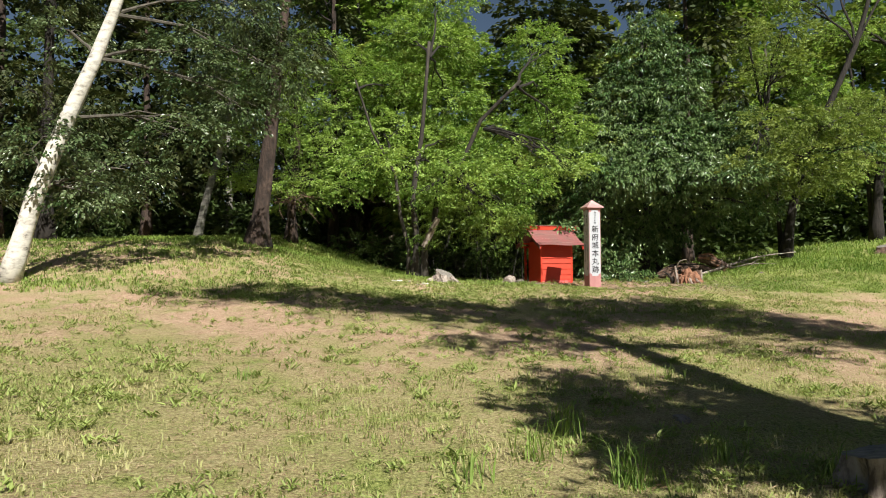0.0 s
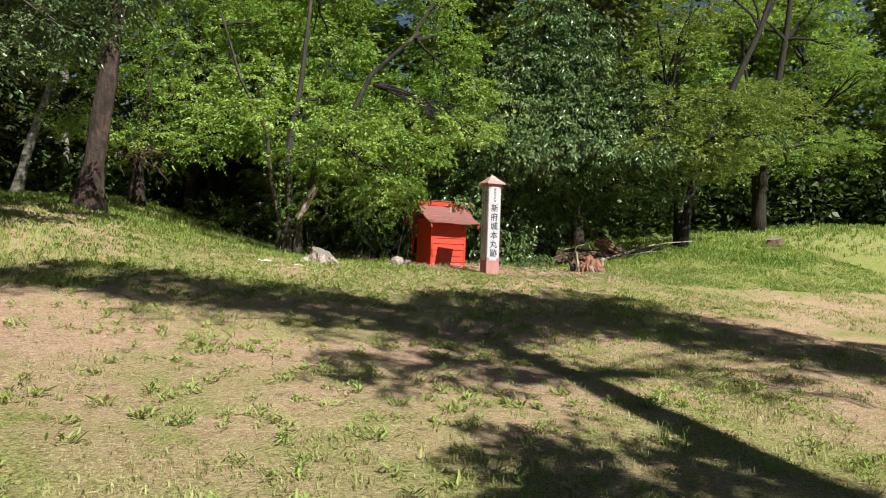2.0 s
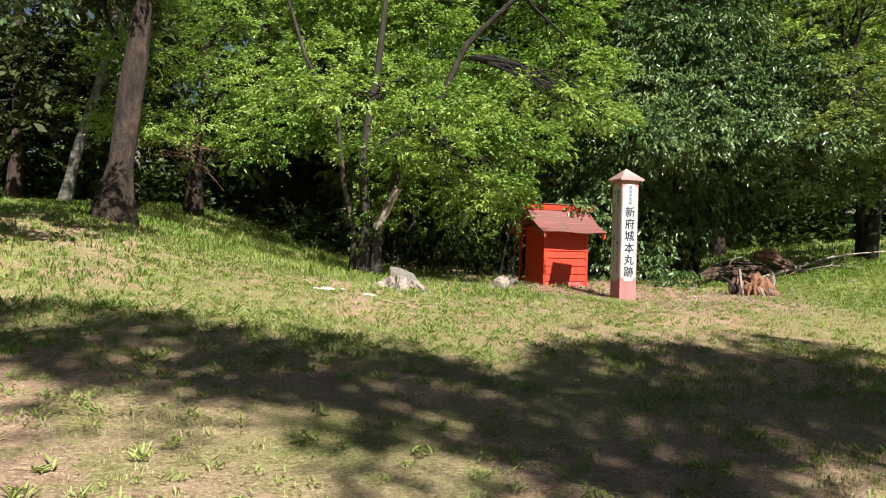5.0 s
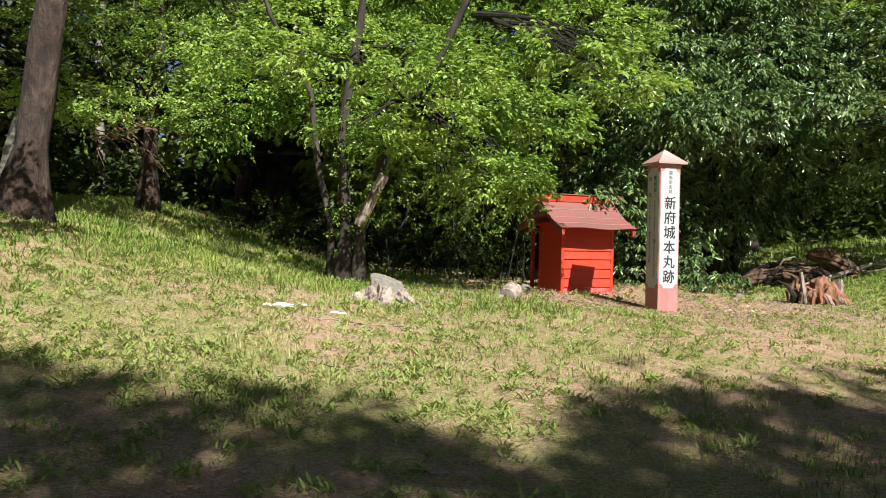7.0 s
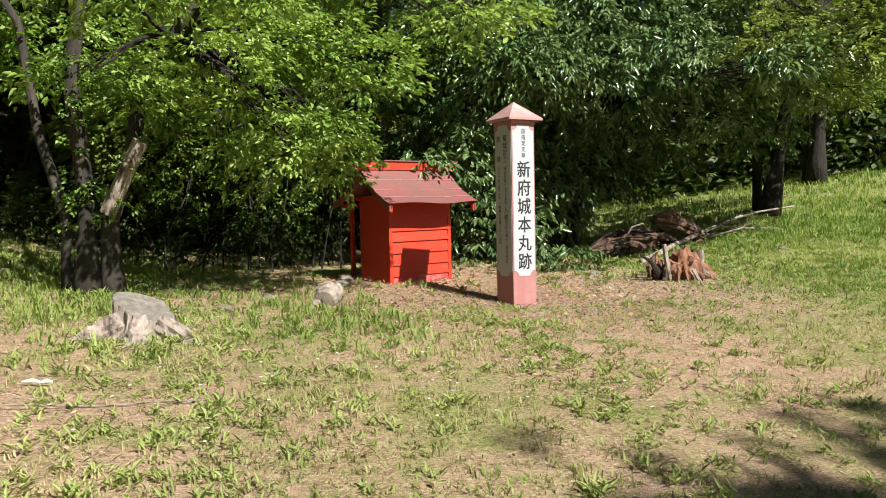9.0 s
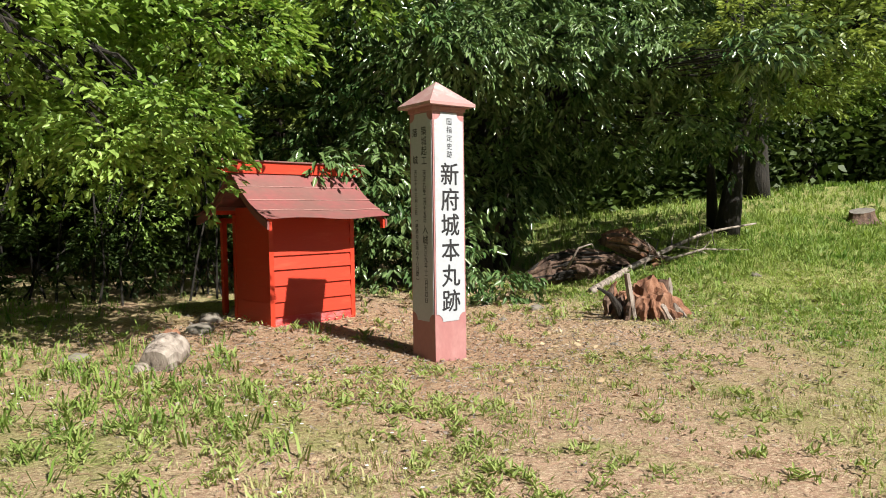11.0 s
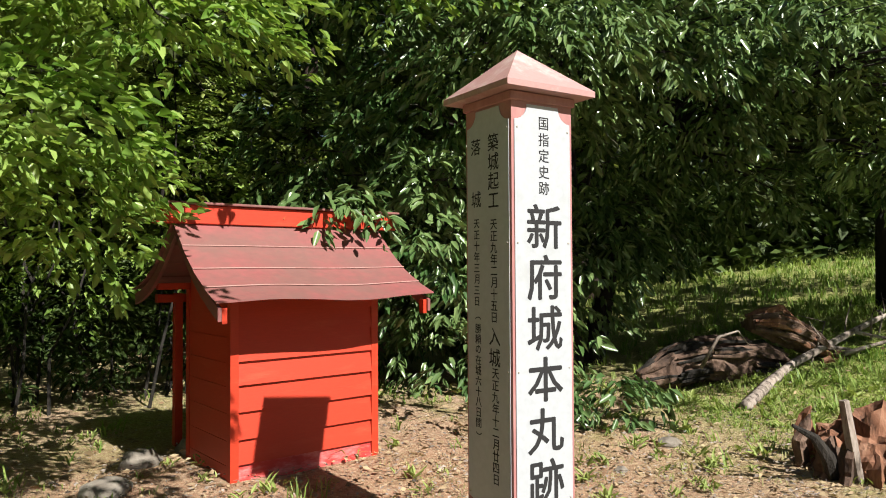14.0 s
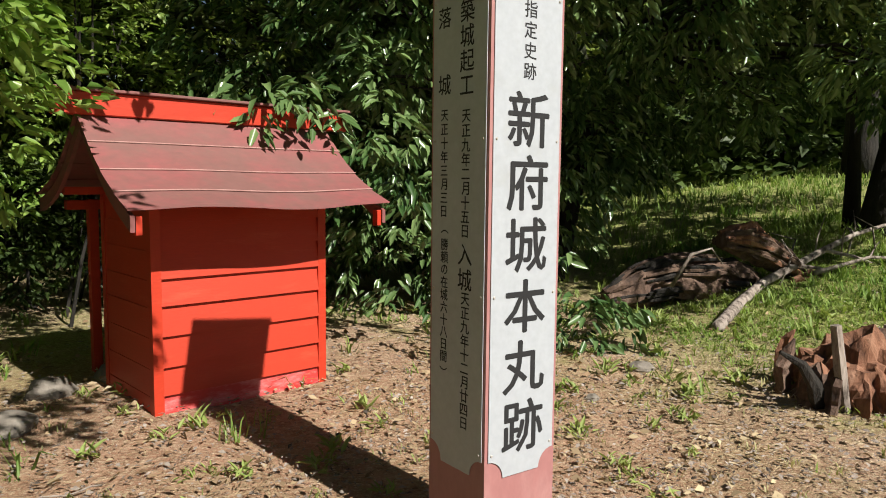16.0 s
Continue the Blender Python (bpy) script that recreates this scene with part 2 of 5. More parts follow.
# ---------------------------------------------------------------- mesh helpers
class Geo:
    """Collects vertices and faces for one mesh."""

    def __init__(self):
        self.v, self.f = [], []

    def add(self, verts, faces):
        n = len(self.v)
        self.v.extend([tuple(p) for p in verts])
        self.f.extend([tuple(i + n for i in face) for face in faces])
        return self

    def box(self, lo, hi, bevel=0.0, m=None):
        (x0, y0, z0), (x1, y1, z1) = lo, hi
        b = bevel
        pts = []
        for z, k in ((z0, b), (z0 + b, 0), (z1 - b, 0), (z1, b)):
            pts += [(x0 + k, y0 + k, z), (x1 - k, y0 + k, z), (x1 - k, y1 - k, z), (x0 + k, y1 - k, z)]
        if m is not None:
            pts = [m @ Vector(p) for p in pts]
        faces = [(3, 2, 1, 0), (12, 13, 14, 15)]
        for r in range(3):
            for i in range(4):
                j = (i + 1) % 4
                faces.append((4 * r + i, 4 * r + j, 4 * r + 4 + j, 4 * r + 4 + i))
        return self.add(pts, faces)

    def tube(self, points, radii, sides=9, rough=0.0, cap=True):
        pts = [Vector(p) for p in points]
        rings = []
        for i, p in enumerate(pts):
            d = (pts[min(i + 1, len(pts) - 1)] - pts[max(i - 1, 0)]).normalized()
            a = d.cross(Vector((0.31, 0.94, 0.11)))
            a = a.normalized() if a.length > 1e-3 else Vector((1, 0, 0))
            b = d.cross(a).normalized()
            ring = []
            for k in range(sides):
                t = 2 * math.pi * k / sides
                w = Vector((math.cos(t), math.sin(t), 0))
                r = radii[i] * (1 + rough * (noise.noise(p * 2.3 + w * 2.2) + 0.6 * noise.noise(p * 7.1 + w * 4.0) + (0.45 * noise.noise(p * 19.0 + w * 7.0) if rough > 0.35 else 0.0)))
                ring.append(p + (a * math.cos(t) + b * math.sin(t)) * r)
            rings.append(ring)
        verts = [q for ring in rings for q in ring]
        faces = []
        for i in range(len(pts) - 1):
            for k in range(sides):
                j = (k + 1) % sides
                faces.append((i * sides + k, i * sides + j, (i + 1) * sides + j, (i + 1) * sides + k))
        if cap:
            faces.append(tuple(range(sides))[::-1])
            faces.append(tuple((len(pts) - 1) * sides + k for k in range(sides)))
        return self.add(verts, faces)

    def mesh(self, name, mat, smooth=False):
        me = bpy.data.meshes.new(name)
        me.from_pydata(self.v, [], self.f)
        me.materials.append(mat)
        if smooth:
            me.polygons.foreach_set("use_smooth", [True] * len(me.polygons))
        me.update()
        return me


def fast_mesh(name, verts, quads, mat, smooth=False):
    """A mesh from arrays: verts (n, 3), quads (m, 4)."""
    me = bpy.data.meshes.new(name)
    verts, quads = np.asarray(verts, np.float32), np.asarray(quads, np.int32)
    k = quads.shape[1]
    me.vertices.add(len(verts))
    me.vertices.foreach_set("co", verts.ravel())
    me.loops.add(quads.size)
    me.loops.foreach_set("vertex_index", quads.ravel())
    me.polygons.add(len(quads))
    me.polygons.foreach_set("loop_start", np.arange(0, quads.size, k, dtype=np.int32))
    me.materials.append(mat)
    me.update(calc_edges=True)
    if smooth:
        me.polygons.foreach_set("use_smooth", np.ones(len(quads), bool))
    return me


def part(name, geo, mat, parent, label="", smooth=False):
    data = geo.mesh(name, mat, smooth) if isinstance(geo, Geo) else geo
    ob = new(name, data)
    ob.parent = parent
    if label:
        tagged(ob, label)
    return ob


def thing(name, label, category, at=(0, 0, 0), turn=0.0, group="", kind=""):
    root = new(name)
    root.matrix_world = pose(*at, 0, 0, turn)
    return tagged(root, label, category, group, kind)


def unit(a):
    return a / np.maximum(np.linalg.norm(a, axis=-1, keepdims=True), 1e-6)


def leaf_arrays(P, D, N, L, W, shape="leaf"):
    """Folded leaves: base points, directions, normals, lengths, widths."""
    D = unit(D)
    Sd = unit(np.cross(D, N))
    N = np.cross(Sd, D)
    L, W = L[:, None], W[:, None]
    n = len(P)
    if shape == "leaf":
        lift = N * W * 0.28
        pts = [P, P + D * L * 0.30 + Sd * W * 0.46 + lift, P + D * L * 0.68 + Sd * W * 0.34 + lift * 0.6 - N * L * 0.04,
               P + D * L - N * L * 0.14, P + D * L * 0.68 - Sd * W * 0.34 + lift * 0.6 - N * L * 0.04, P + D * L * 0.30 - Sd * W * 0.46 + lift]
        quads = np.array([[0, 1, 2, 3], [0, 3, 4, 5]])
    else:
        lift = N * W * 0.25
        pts = [P, P + D * L * 0.45 + Sd * W * 0.5 + lift, P + D * L, P + D * L * 0.45 - Sd * W * 0.5 + lift]
        quads = np.array([[0, 1, 2, 3]])
    k = len(pts)
    verts = np.stack(pts, 1).reshape(-1, 3)
    q = (np.arange(n)[:, None, None] * k + quads[None]).reshape(-1, 4)
    return verts, q


def blade_arrays(P, H, W, lean, bend):
    """Grass blades: base points, heights, widths, lean directions."""
    n = len(P)
    up = np.zeros((n, 3))
    up[:, 2] = 1
    side = unit(np.cross(lean, up))
    H, W, b = H[:, None], W[:, None], bend[:, None]
    mid = P + up * H * 0.6 + lean * H * b * 0.35
    tip = P + up * H * (1 - 0.35 * b) + lean * H * b
    verts = np.stack([P - side * W / 2, P + side * W / 2, mid + side * W * 0.36, mid - side * W * 0.36, tip], 1).reshape(-1, 3)
    base = np.arange(n)[:, None] * 5
    quads = (base + np.array([[0, 1, 2, 3]]))
    tris = (base + np.array([[3, 2, 4, 4]]))
    return verts, quads, tris[:, :3]


def mixed_mesh(name, verts, quads, tris, mat):
    me = bpy.data.meshes.new(name)
    verts = np.asarray(verts, np.float32)
    loops = np.concatenate([quads.ravel(), tris.ravel()]).astype(np.int32)
    starts = np.concatenate([np.arange(len(quads)) * 4, len(quads) * 4 + np.arange(len(tris)) * 3]).astype(np.int32)
    me.vertices.add(len(verts))
    me.vertices.foreach_set("co", verts.ravel())
    me.loops.add(len(loops))
    me.loops.foreach_set("vertex_index", loops)
    me.polygons.add(len(starts))
    me.polygons.foreach_set("loop_start", starts)
    me.materials.append(mat)
    me.update(calc_edges=True)
    return me


# ---------------------------------------------------------------- ground
def softplus(v, w=1.0):
    return w * np.logaddexp(0, np.asarray(v, float) / w)


def sig(v):
    return 1 / (1 + np.exp(-np.clip(v, -40, 40)))


def ground_z(x, y):
    """Height of the ground: a gentle rise to a level terrace, a bank on the left and a rise on the far right."""
    x, y = np.clip(np.asarray(x, float), -6.2, 22), np.clip(np.asarray(y, float), -14, 42)
    z = -0.251 - 0.056 * x + 0.0504 * y - 0.076 * softplus(y - 17) + 0.205 * softplus(-(x + 1.0)) * sig((y - 16) / 1.5)
    z = z + 0.126 * softplus(x - 8) * sig((y - 21) / 1.5) + 0.174 * sig((x - 3) / 2) * sig((y - 19) / 1.5) + 0.00127 * x * y + 0.0294 * softplus(y - 10, 1.5)
    z = z - 0.14 * np.exp(-((x - 4.9) ** 2 + (y - 21.4) ** 2) / 3.4) + 0.22 * np.exp(-((x - 11) ** 2 + (y - 24.3) ** 2) / 4.0)
    z = z + 0.16 * np.exp(-((x + 5.3) ** 2 + (y - 20.2) ** 2) / 5.0)
    z = z + 0.55 * sig((y - 24.2) / 0.9) * sig((-x - 3.5) / 1.0) + 0.35 * sig((y - 25.0) / 0.6) * sig((x - 10) / 0.8)
    return z


def gz(x, y):
    return float(ground_z(x, y))


def build_ground():
    xs = np.concatenate([np.linspace(-600, -26, 14), np.arange(-25, 32.01, 0.22), np.linspace(33, 600, 14)])
    ys = np.concatenate([np.linspace(-600, -13, 12), np.arange(-12, 46.01, 0.22), np.linspace(47, 600, 14)])
    X, Y = np.meshgrid(xs, ys)
    Z = ground_z(X, Y)
    bump = np.array([noise.noise(Vector((a * 0.9, b * 0.9, 0.0))) * 0.035 + noise.noise(Vector((a * 2.6, b * 2.6, 3.0))) * 0.018 for a, b in zip(X.ravel(), Y.ravel())])
    near = (np.abs(X.ravel()) < 40) & (Y.ravel() > -13) & (Y.ravel() < 47)
    Z = Z + (bump * near).reshape(Z.shape)
    nx, ny = len(xs), len(ys)
    i = np.arange(nx * ny).reshape(ny, nx)
    quads = np.stack([i[:-1, :-1], i[:-1, 1:], i[1:, 1:], i[1:, :-1]], -1).reshape(-1, 4)
    ob = new("ground", fast_mesh("ground", np.stack([X.ravel(), Y.ravel(), Z.ravel()], 1), quads, M_GROUND, True))
    tagged(ob, "trodden dry grass and brown soil of a clearing", "ground", kind="structure")


build_ground()


def patch_noise(x, y, s, seed):
    return np.array([noise.noise(Vector((a * s, b * s, seed))) for a, b in zip(x, y)])


def grass(name, label, n, xr, yr, height, mat, keep, width=0.006, bend=(0.2, 0.9)):
    """Loose blades where keep(x, y) lets them stand, gathered in small tufts."""
    m = n // 7
    cx, cy = rng.uniform(*xr, m), rng.uniform(*yr, m)
    ok = rng.random(m) < keep(cx, cy)
    cx, cy = cx[ok], cy[ok]
    x = np.repeat(cx, 7) + rng.normal(0, 0.03, len(cx) * 7)
    y = np.repeat(cy, 7) + rng.normal(0, 0.03, len(cx) * 7)
    H = np.repeat(rng.uniform(*height, len(cx)), 7) * rng.uniform(0.5, 1.2, len(x))
    a = rng.uniform(0, 2 * np.pi, len(x))
    lean = np.stack([np.cos(a), np.sin(a), 0 * a], 1)
    P = np.stack([x, y, ground_z(x, y) - 0.01], 1)
    v, q, t = blade_arrays(P, H, width * rng.uniform(0.7, 1.5, len(x)) * (0.6 + H / height[1]), lean, rng.uniform(*bend, len(x)))
    tagged(new(name, mixed_mesh(name, v, q, t, mat)), label, "grass", kind="stuff")


# ---------------------------------------------------------------- foliage
def sprays(centres, outward, count, length, leaf, width_ratio, droop=0.1, flat=0.5, wide=0.5):
    """Leaves along short fanned twigs that start at the centres and point outward."""
    n = len(centres)
    idx = np.repeat(np.arange(n), count)
    t = rng.random(len(idx)) ** 0.8
    D = unit(outward + rng.normal(0, 0.35, outward.shape) * [1, 1, flat])[idx]
    up = np.tile([0.0, 0.0, 1.0], (len(idx), 1))
    S = unit(np.cross(D, up) + rng.normal(0, 0.05, D.shape))
    sgn = rng.choice([-1.0, 1.0], len(idx))[:, None]
    span = length * rng.uniform(0.6, 1.3, n)[idx]
    P = centres[idx] + D * (t * span)[:, None] + S * sgn * (rng.random(len(idx)) * wide * span * (1.1 - t))[:, None]
    P = P + np.stack([0 * t, 0 * t, -droop * (t * span) ** 1.3 + rng.normal(0, 0.035, len(t))], 1)
    LD = unit(D + S * sgn * 0.9 + rng.normal(0, 0.35, D.shape) + [0, 0, -droop * 1.5])
    N = unit(up + rng.normal(0, 0.45, D.shape))
    L = leaf * rng.uniform(0.6, 1.25, len(idx))
    return P, LD, N, L, L * width_ratio


def pad_points(pads, per_cubic):
    """Twig starts spread over ellipsoids (x, y, z, rx, ry, rz), denser to the outside, with their outward directions."""
    C, O = [], []
    for x, y, z, rx, ry, rz in pads:
        n = max(3, int(per_cubic * (rx * ry * rz) ** 0.85 * 4.2))
        d = unit(rng.normal(0, 1, (n, 3)))
        r = rng.uniform(0.25, 1.0, n) ** 0.55
        C.append(np.array([x, y, z]) + d * r[:, None] * [rx, ry, rz])
        O.append(unit(d * [1, 1, 0.35] + [0, -0.25, 0.05]))
    return np.concatenate(C), np.concatenate(O)


def crown(parent, pads, mat, per_cubic, count, length, leaf, ratio, droop=0.1, flat=0.5, wide=0.5, shape="leaf", name="crown"):
    C, O = pad_points(pads, per_cubic)
    v, q = leaf_arrays(*sprays(C, O, count, length, leaf, ratio, droop, flat, wide), shape)
    return part(name, fast_mesh(name, v, q, mat), mat, parent)


def limb_path(a, b, sag=0.0, n=6, wob=0.12):
    a, b = Vector(a), Vector(b)
    out = []
    for i in range(n + 1):
        t = i / n
        p = a.lerp(b, t)
        p.z += sag * math.sin(math.pi * t)
        if 0 < i < n:
            p += Vector((random.uniform(-wob, wob), random.uniform(-wob, wob), random.uniform(-wob, wob) * 0.6))
        out.append(p)
    return out


def trunk_of(parent, path, r0, r1, mat, sides=12, rough=0.12, flare=1.5, name="trunk"):
    n = len(path)
    radii = [r0 + (r1 - r0) * i / (n - 1) for i in range(n)]
    radii[0] *= flare
    pts = [Vector(path[0])]
    rr = [radii[0]]
    for i in range(n - 1):
        for k in (1, 2, 3):
            t = k / 3
            pts.append(Vector(path[i]).lerp(Vector(path[i + 1]), t))
            r = radii[i] + (radii[i + 1] - radii[i]) * (t if i else min(1, t * 1.6))
            rr.append(r)
    return part(name, Geo().tube(pts, rr, sides, rough), mat, parent, smooth=True)


def limbs(parent, starts, pads, mat, r=0.07):
    """A limb from the nearest of the starts to every pad, with a few twigs."""
    for x, y, z, rx, ry, rz in pads:
        if z < 2.9 and y > 22:
            continue
        s = min(starts, key=lambda p: (Vector(p) - Vector((x, y, z - 0.8))).length)
        path = limb_path(s, (x, y, z), 0.2, 5, 0.10)
        g = Geo().tube(path, [r * (1 - 0.16 * i) for i in range(len(path))], 6, 0.1, False)
        for _ in range(4):
            e = (x + random.uniform(-rx, rx) * 0.8, y + random.uniform(-ry, ry) * 0.8, z + random.uniform(-rz, rz) * 0.7)
            tw = limb_path(path[random.choice((2, 3, 4))], e, 0.05, 4, 0.08)
            g.tube(tw, [r * 0.38 * (1 - 0.2 * i) for i in range(len(tw))], 5, 0.0, False)
        part("limb", g, mat, parent)


def on(x, y, dz=0.0):
    return (x, y, gz(x, y) + dz)


# spring-green broadleaf tree that hangs over the little shrine
def tree_spring():
    x, y = -0.9, 22.45
    t = thing("broadleaf_tree", "spring-green broadleaf tree with several stems and a sawn-off limb", "tree")
    z = gz(x, y)
    trunk_of(t, [(x, y, z - 0.1), (x + 0.05, y, z + 1.2), (x - 0.05, y - 0.1, z + 2.6), (x + 0.25, y - 0.1, z + 4.5), (x + 0.5, y, z + 7.5)], 0.13, 0.05, M_TWOTONE, 9)
    trunk_of(t, [(x + 0.28, y + 0.1, z - 0.1), (x + 0.30, y, z + 0.9), (x + 0.62, y - 0.1, z + 1.8), (x + 0.75, y, z + 2.7), (x + 1.5, y - 0.3, z + 3.6), (x + 2.1, y - 0.4, z + 4.9), (x + 3.3, y - 0.9, z + 6.0)], 0.12, 0.05, M_TWOTONE, 9, name="stem")
    trunk_of(t, [(x - 0.2, y + 0.1, z - 0.1), (x - 0.2, y, z + 1.0), (x - 0.45, y, z + 2.0), (x - 0.6, y, z + 3.3), (x - 1.3, y - 0.2, z + 4.6), (x - 1.8, y - 0.4, z + 6.2)], 0.08, 0.03, M_TWOTONE, 8, name="stem")
    part("cut_stub", Geo().tube([(x + 0.30, y - 0.1, z + 1.0), (x + 0.62, y - 0.32, z + 1.62), (x + 0.74, y - 0.4, z + 1.86)], [0.10, 0.095, 0.09], 10, 0.1), M_PALEWOOD, t, "pale sawn-off limb")
    pads = [(-1.5, 23.6, 4.4, 1.2, 0.9, 0.5), (-2.9, 23.5, 4.5, 1.1, 0.9, 0.6), (0.1, 22.9, 3.6, 1.0, 0.8, 0.35), (1.3, 22.9, 4.2, 1.0, 0.8, 0.45),
            (2.4, 23.0, 4.2, 0.9, 0.8, 0.45), (2.7, 23.0, 4.0, 0.7, 0.6, 0.35), (1.7, 22.9, 3.2, 0.7, 0.5, 0.22), (2.3, 23.0, 2.85, 0.5, 0.45, 0.2),
            (0.0, 24.6, 5.6, 1.3, 1.0, 0.6), (2.1, 24.6, 5.9, 1.3, 1.0, 0.6), (4.0, 24.2, 6.1, 1.1, 0.9, 0.55), (-1.8, 24.6, 6.0, 1.4, 1.1, 0.7),
            (0.2, 25.2, 7.3, 1.3, 1.2, 0.8), (3.7, 25.0, 7.6, 1.1, 1.0, 0.8), (-1.8, 25.2, 7.8, 1.5, 1.2, 0.8)] + [(0.3, 25.4, 9.2, 1.2, 1.2, 0.8),
            (3.4, 25.4, 9.3, 1.0, 1.0, 0.7), (-1.2, 25.6, 9.6, 1.4, 1.2, 0.8), (2.3, 22.95, 2.55, 0.35, 0.3, 0.15), (1.9, 22.6, 3.0, 0.55, 0.45, 0.22), (1.4, 22.9, 2.75, 0.45, 0.4, 0.18), (1.2, 23.6, 5.0, 0.9, 0.7, 0.4), (1.0, 22.4, 4.1, 0.8, 0.6, 0.3), (4.4, 23.9, 4.9, 0.8, 0.7, 0.4), (0.0, 25.6, 11.0, 1.3, 1.1, 0.7),
            (0.9, 20.2, 4.2, 0.6, 0.5, 0.25), (0.2, 20.2, 4.3, 0.8, 0.6, 0.25), (-0.9, 20.2, 4.4, 0.8, 0.6, 0.25), (-2.0, 20.6, 4.5, 0.8, 0.6, 0.25), (0.8, 21.6, 3.8, 0.6, 0.5, 0.22),
            (-0.6, 21.6, 3.6, 0.7, 0.5, 0.25), (3.5, 20.3, 4.1, 0.4, 0.35, 0.18), (3.2, 19.8, 4.4, 0.5, 0.4, 0.2), (2.5, 19.6, 4.5, 0.6, 0.4, 0.2), (2.25, 22.4, 2.85, 0.35, 0.35, 0.25), (2.15, 22.1, 3.15, 0.4, 0.35, 0.2), (2.35, 22.7, 2.5, 0.22, 0.25, 0.15), (3.6, 20.4, 4.2, 0.5, 0.4, 0.18), (1.6, 22.0, 2.8, 0.6, 0.45, 0.25), (2.1, 22.3, 3.1, 0.45, 0.4, 0.2), (1.2, 21.6, 3.2, 0.5, 0.4, 0.2), (0.9, 22.4, 2.9, 0.5, 0.4, 0.2)]
    starts = [(x + 0.25, y - 0.1, z + 4.0), (x + 1.2, y - 0.1, z + 3.1), (x + 2.2, y - 0.5, z + 4.6), (x - 0.9, y, z + 3.6), (x + 0.5, y, z + 7.0), (x + 3.2, y - 0.9, z + 5.8), (x - 1.8, y - 0.3, z + 5.9)]
    limbs(t, starts, pads, M_DARKBARK, 0.05)
    crown(t, pads, M_SPRING, 50, 24, 0.46, 0.105, 0.5, 0.25, 0.28)
    ivy = [(x + 0.02, y - 0.12, z + 0.9 + 0.5 * k, 0.16, 0.14, 0.28) for k in range(5)] + [(x + 0.45 + 0.12 * k, y - 0.15, z + 1.1 + 0.5 * k, 0.13, 0.12, 0.25) for k in range(3)]
    crown(t, ivy, M_SPRING, 240, 12, 0.14, 0.06, 0.7, 0.4, 0.8, name="ivy")


# layered spring-green tree on the bank
def tree_bank():
    x, y = -5.5, 25.6
    t = thing("broadleaf_tree", "layered spring-green tree with a dark flaky trunk on the bank", "tree")
    z = gz(x, y)
    trunk_of(t, [(x, y, z - 0.1), (x + 0.05, y, z + 1.5), (x + 0.25, y, z + 3.5), (x + 0.1, y, z + 7.0)], 0.2, 0.07, M_BROWNBARK)
    pads = [(-5.6, 22.6, 4.1, 1.0, 0.8, 0.35), (-4.4, 22.3, 4.0, 0.9, 0.8, 0.3), (-3.3, 22.6, 3.8, 0.8, 0.7, 0.3), (-6.6, 23.0, 4.4, 0.9, 0.8, 0.35),
            (-4.0, 23.8, 5.3, 1.2, 1.0, 0.5), (-6.2, 24.2, 6.0, 1.3, 1.1, 0.6), (-4.4, 24.8, 7.0, 1.3, 1.1, 0.7), (-6.6, 25.0, 8.2, 1.4, 1.1, 0.8), (-4.6, 25.4, 9.0, 1.3, 1.1, 0.8), (-3.0, 25.0, 8.4, 1.1, 1.0, 0.6)]
    limbs(t, [(x + 0.2, y, z + 2.2), (x + 0.2, y, z + 4.0), (x + 0.1, y, z + 6.0)], pads, M_DARKBARK, 0.05)
    crown(t, pads, M_SPRING, 46, 26, 0.42, 0.08, 0.5, 0.22, 0.3)
    for k in range(16):
        a = Vector((-4.9 + random.uniform(-0.5, 0.3), 22.6 + random.uniform(-0.3, 0.3), 3.6 + random.uniform(-0.2, 0.3)))
        b = a + Vector((random.uniform(0.3, 1.6), random.uniform(-0.3, 0.2), random.uniform(-0.9, -0.1)))
        path = limb_path(a, b, 0.15, 5, 0.05)
        part("dead_twig", Geo().tube(path, [0.016, 0.013, 0.010, 0.008, 0.006, 0.003], 5), M_ROTDARK, t)


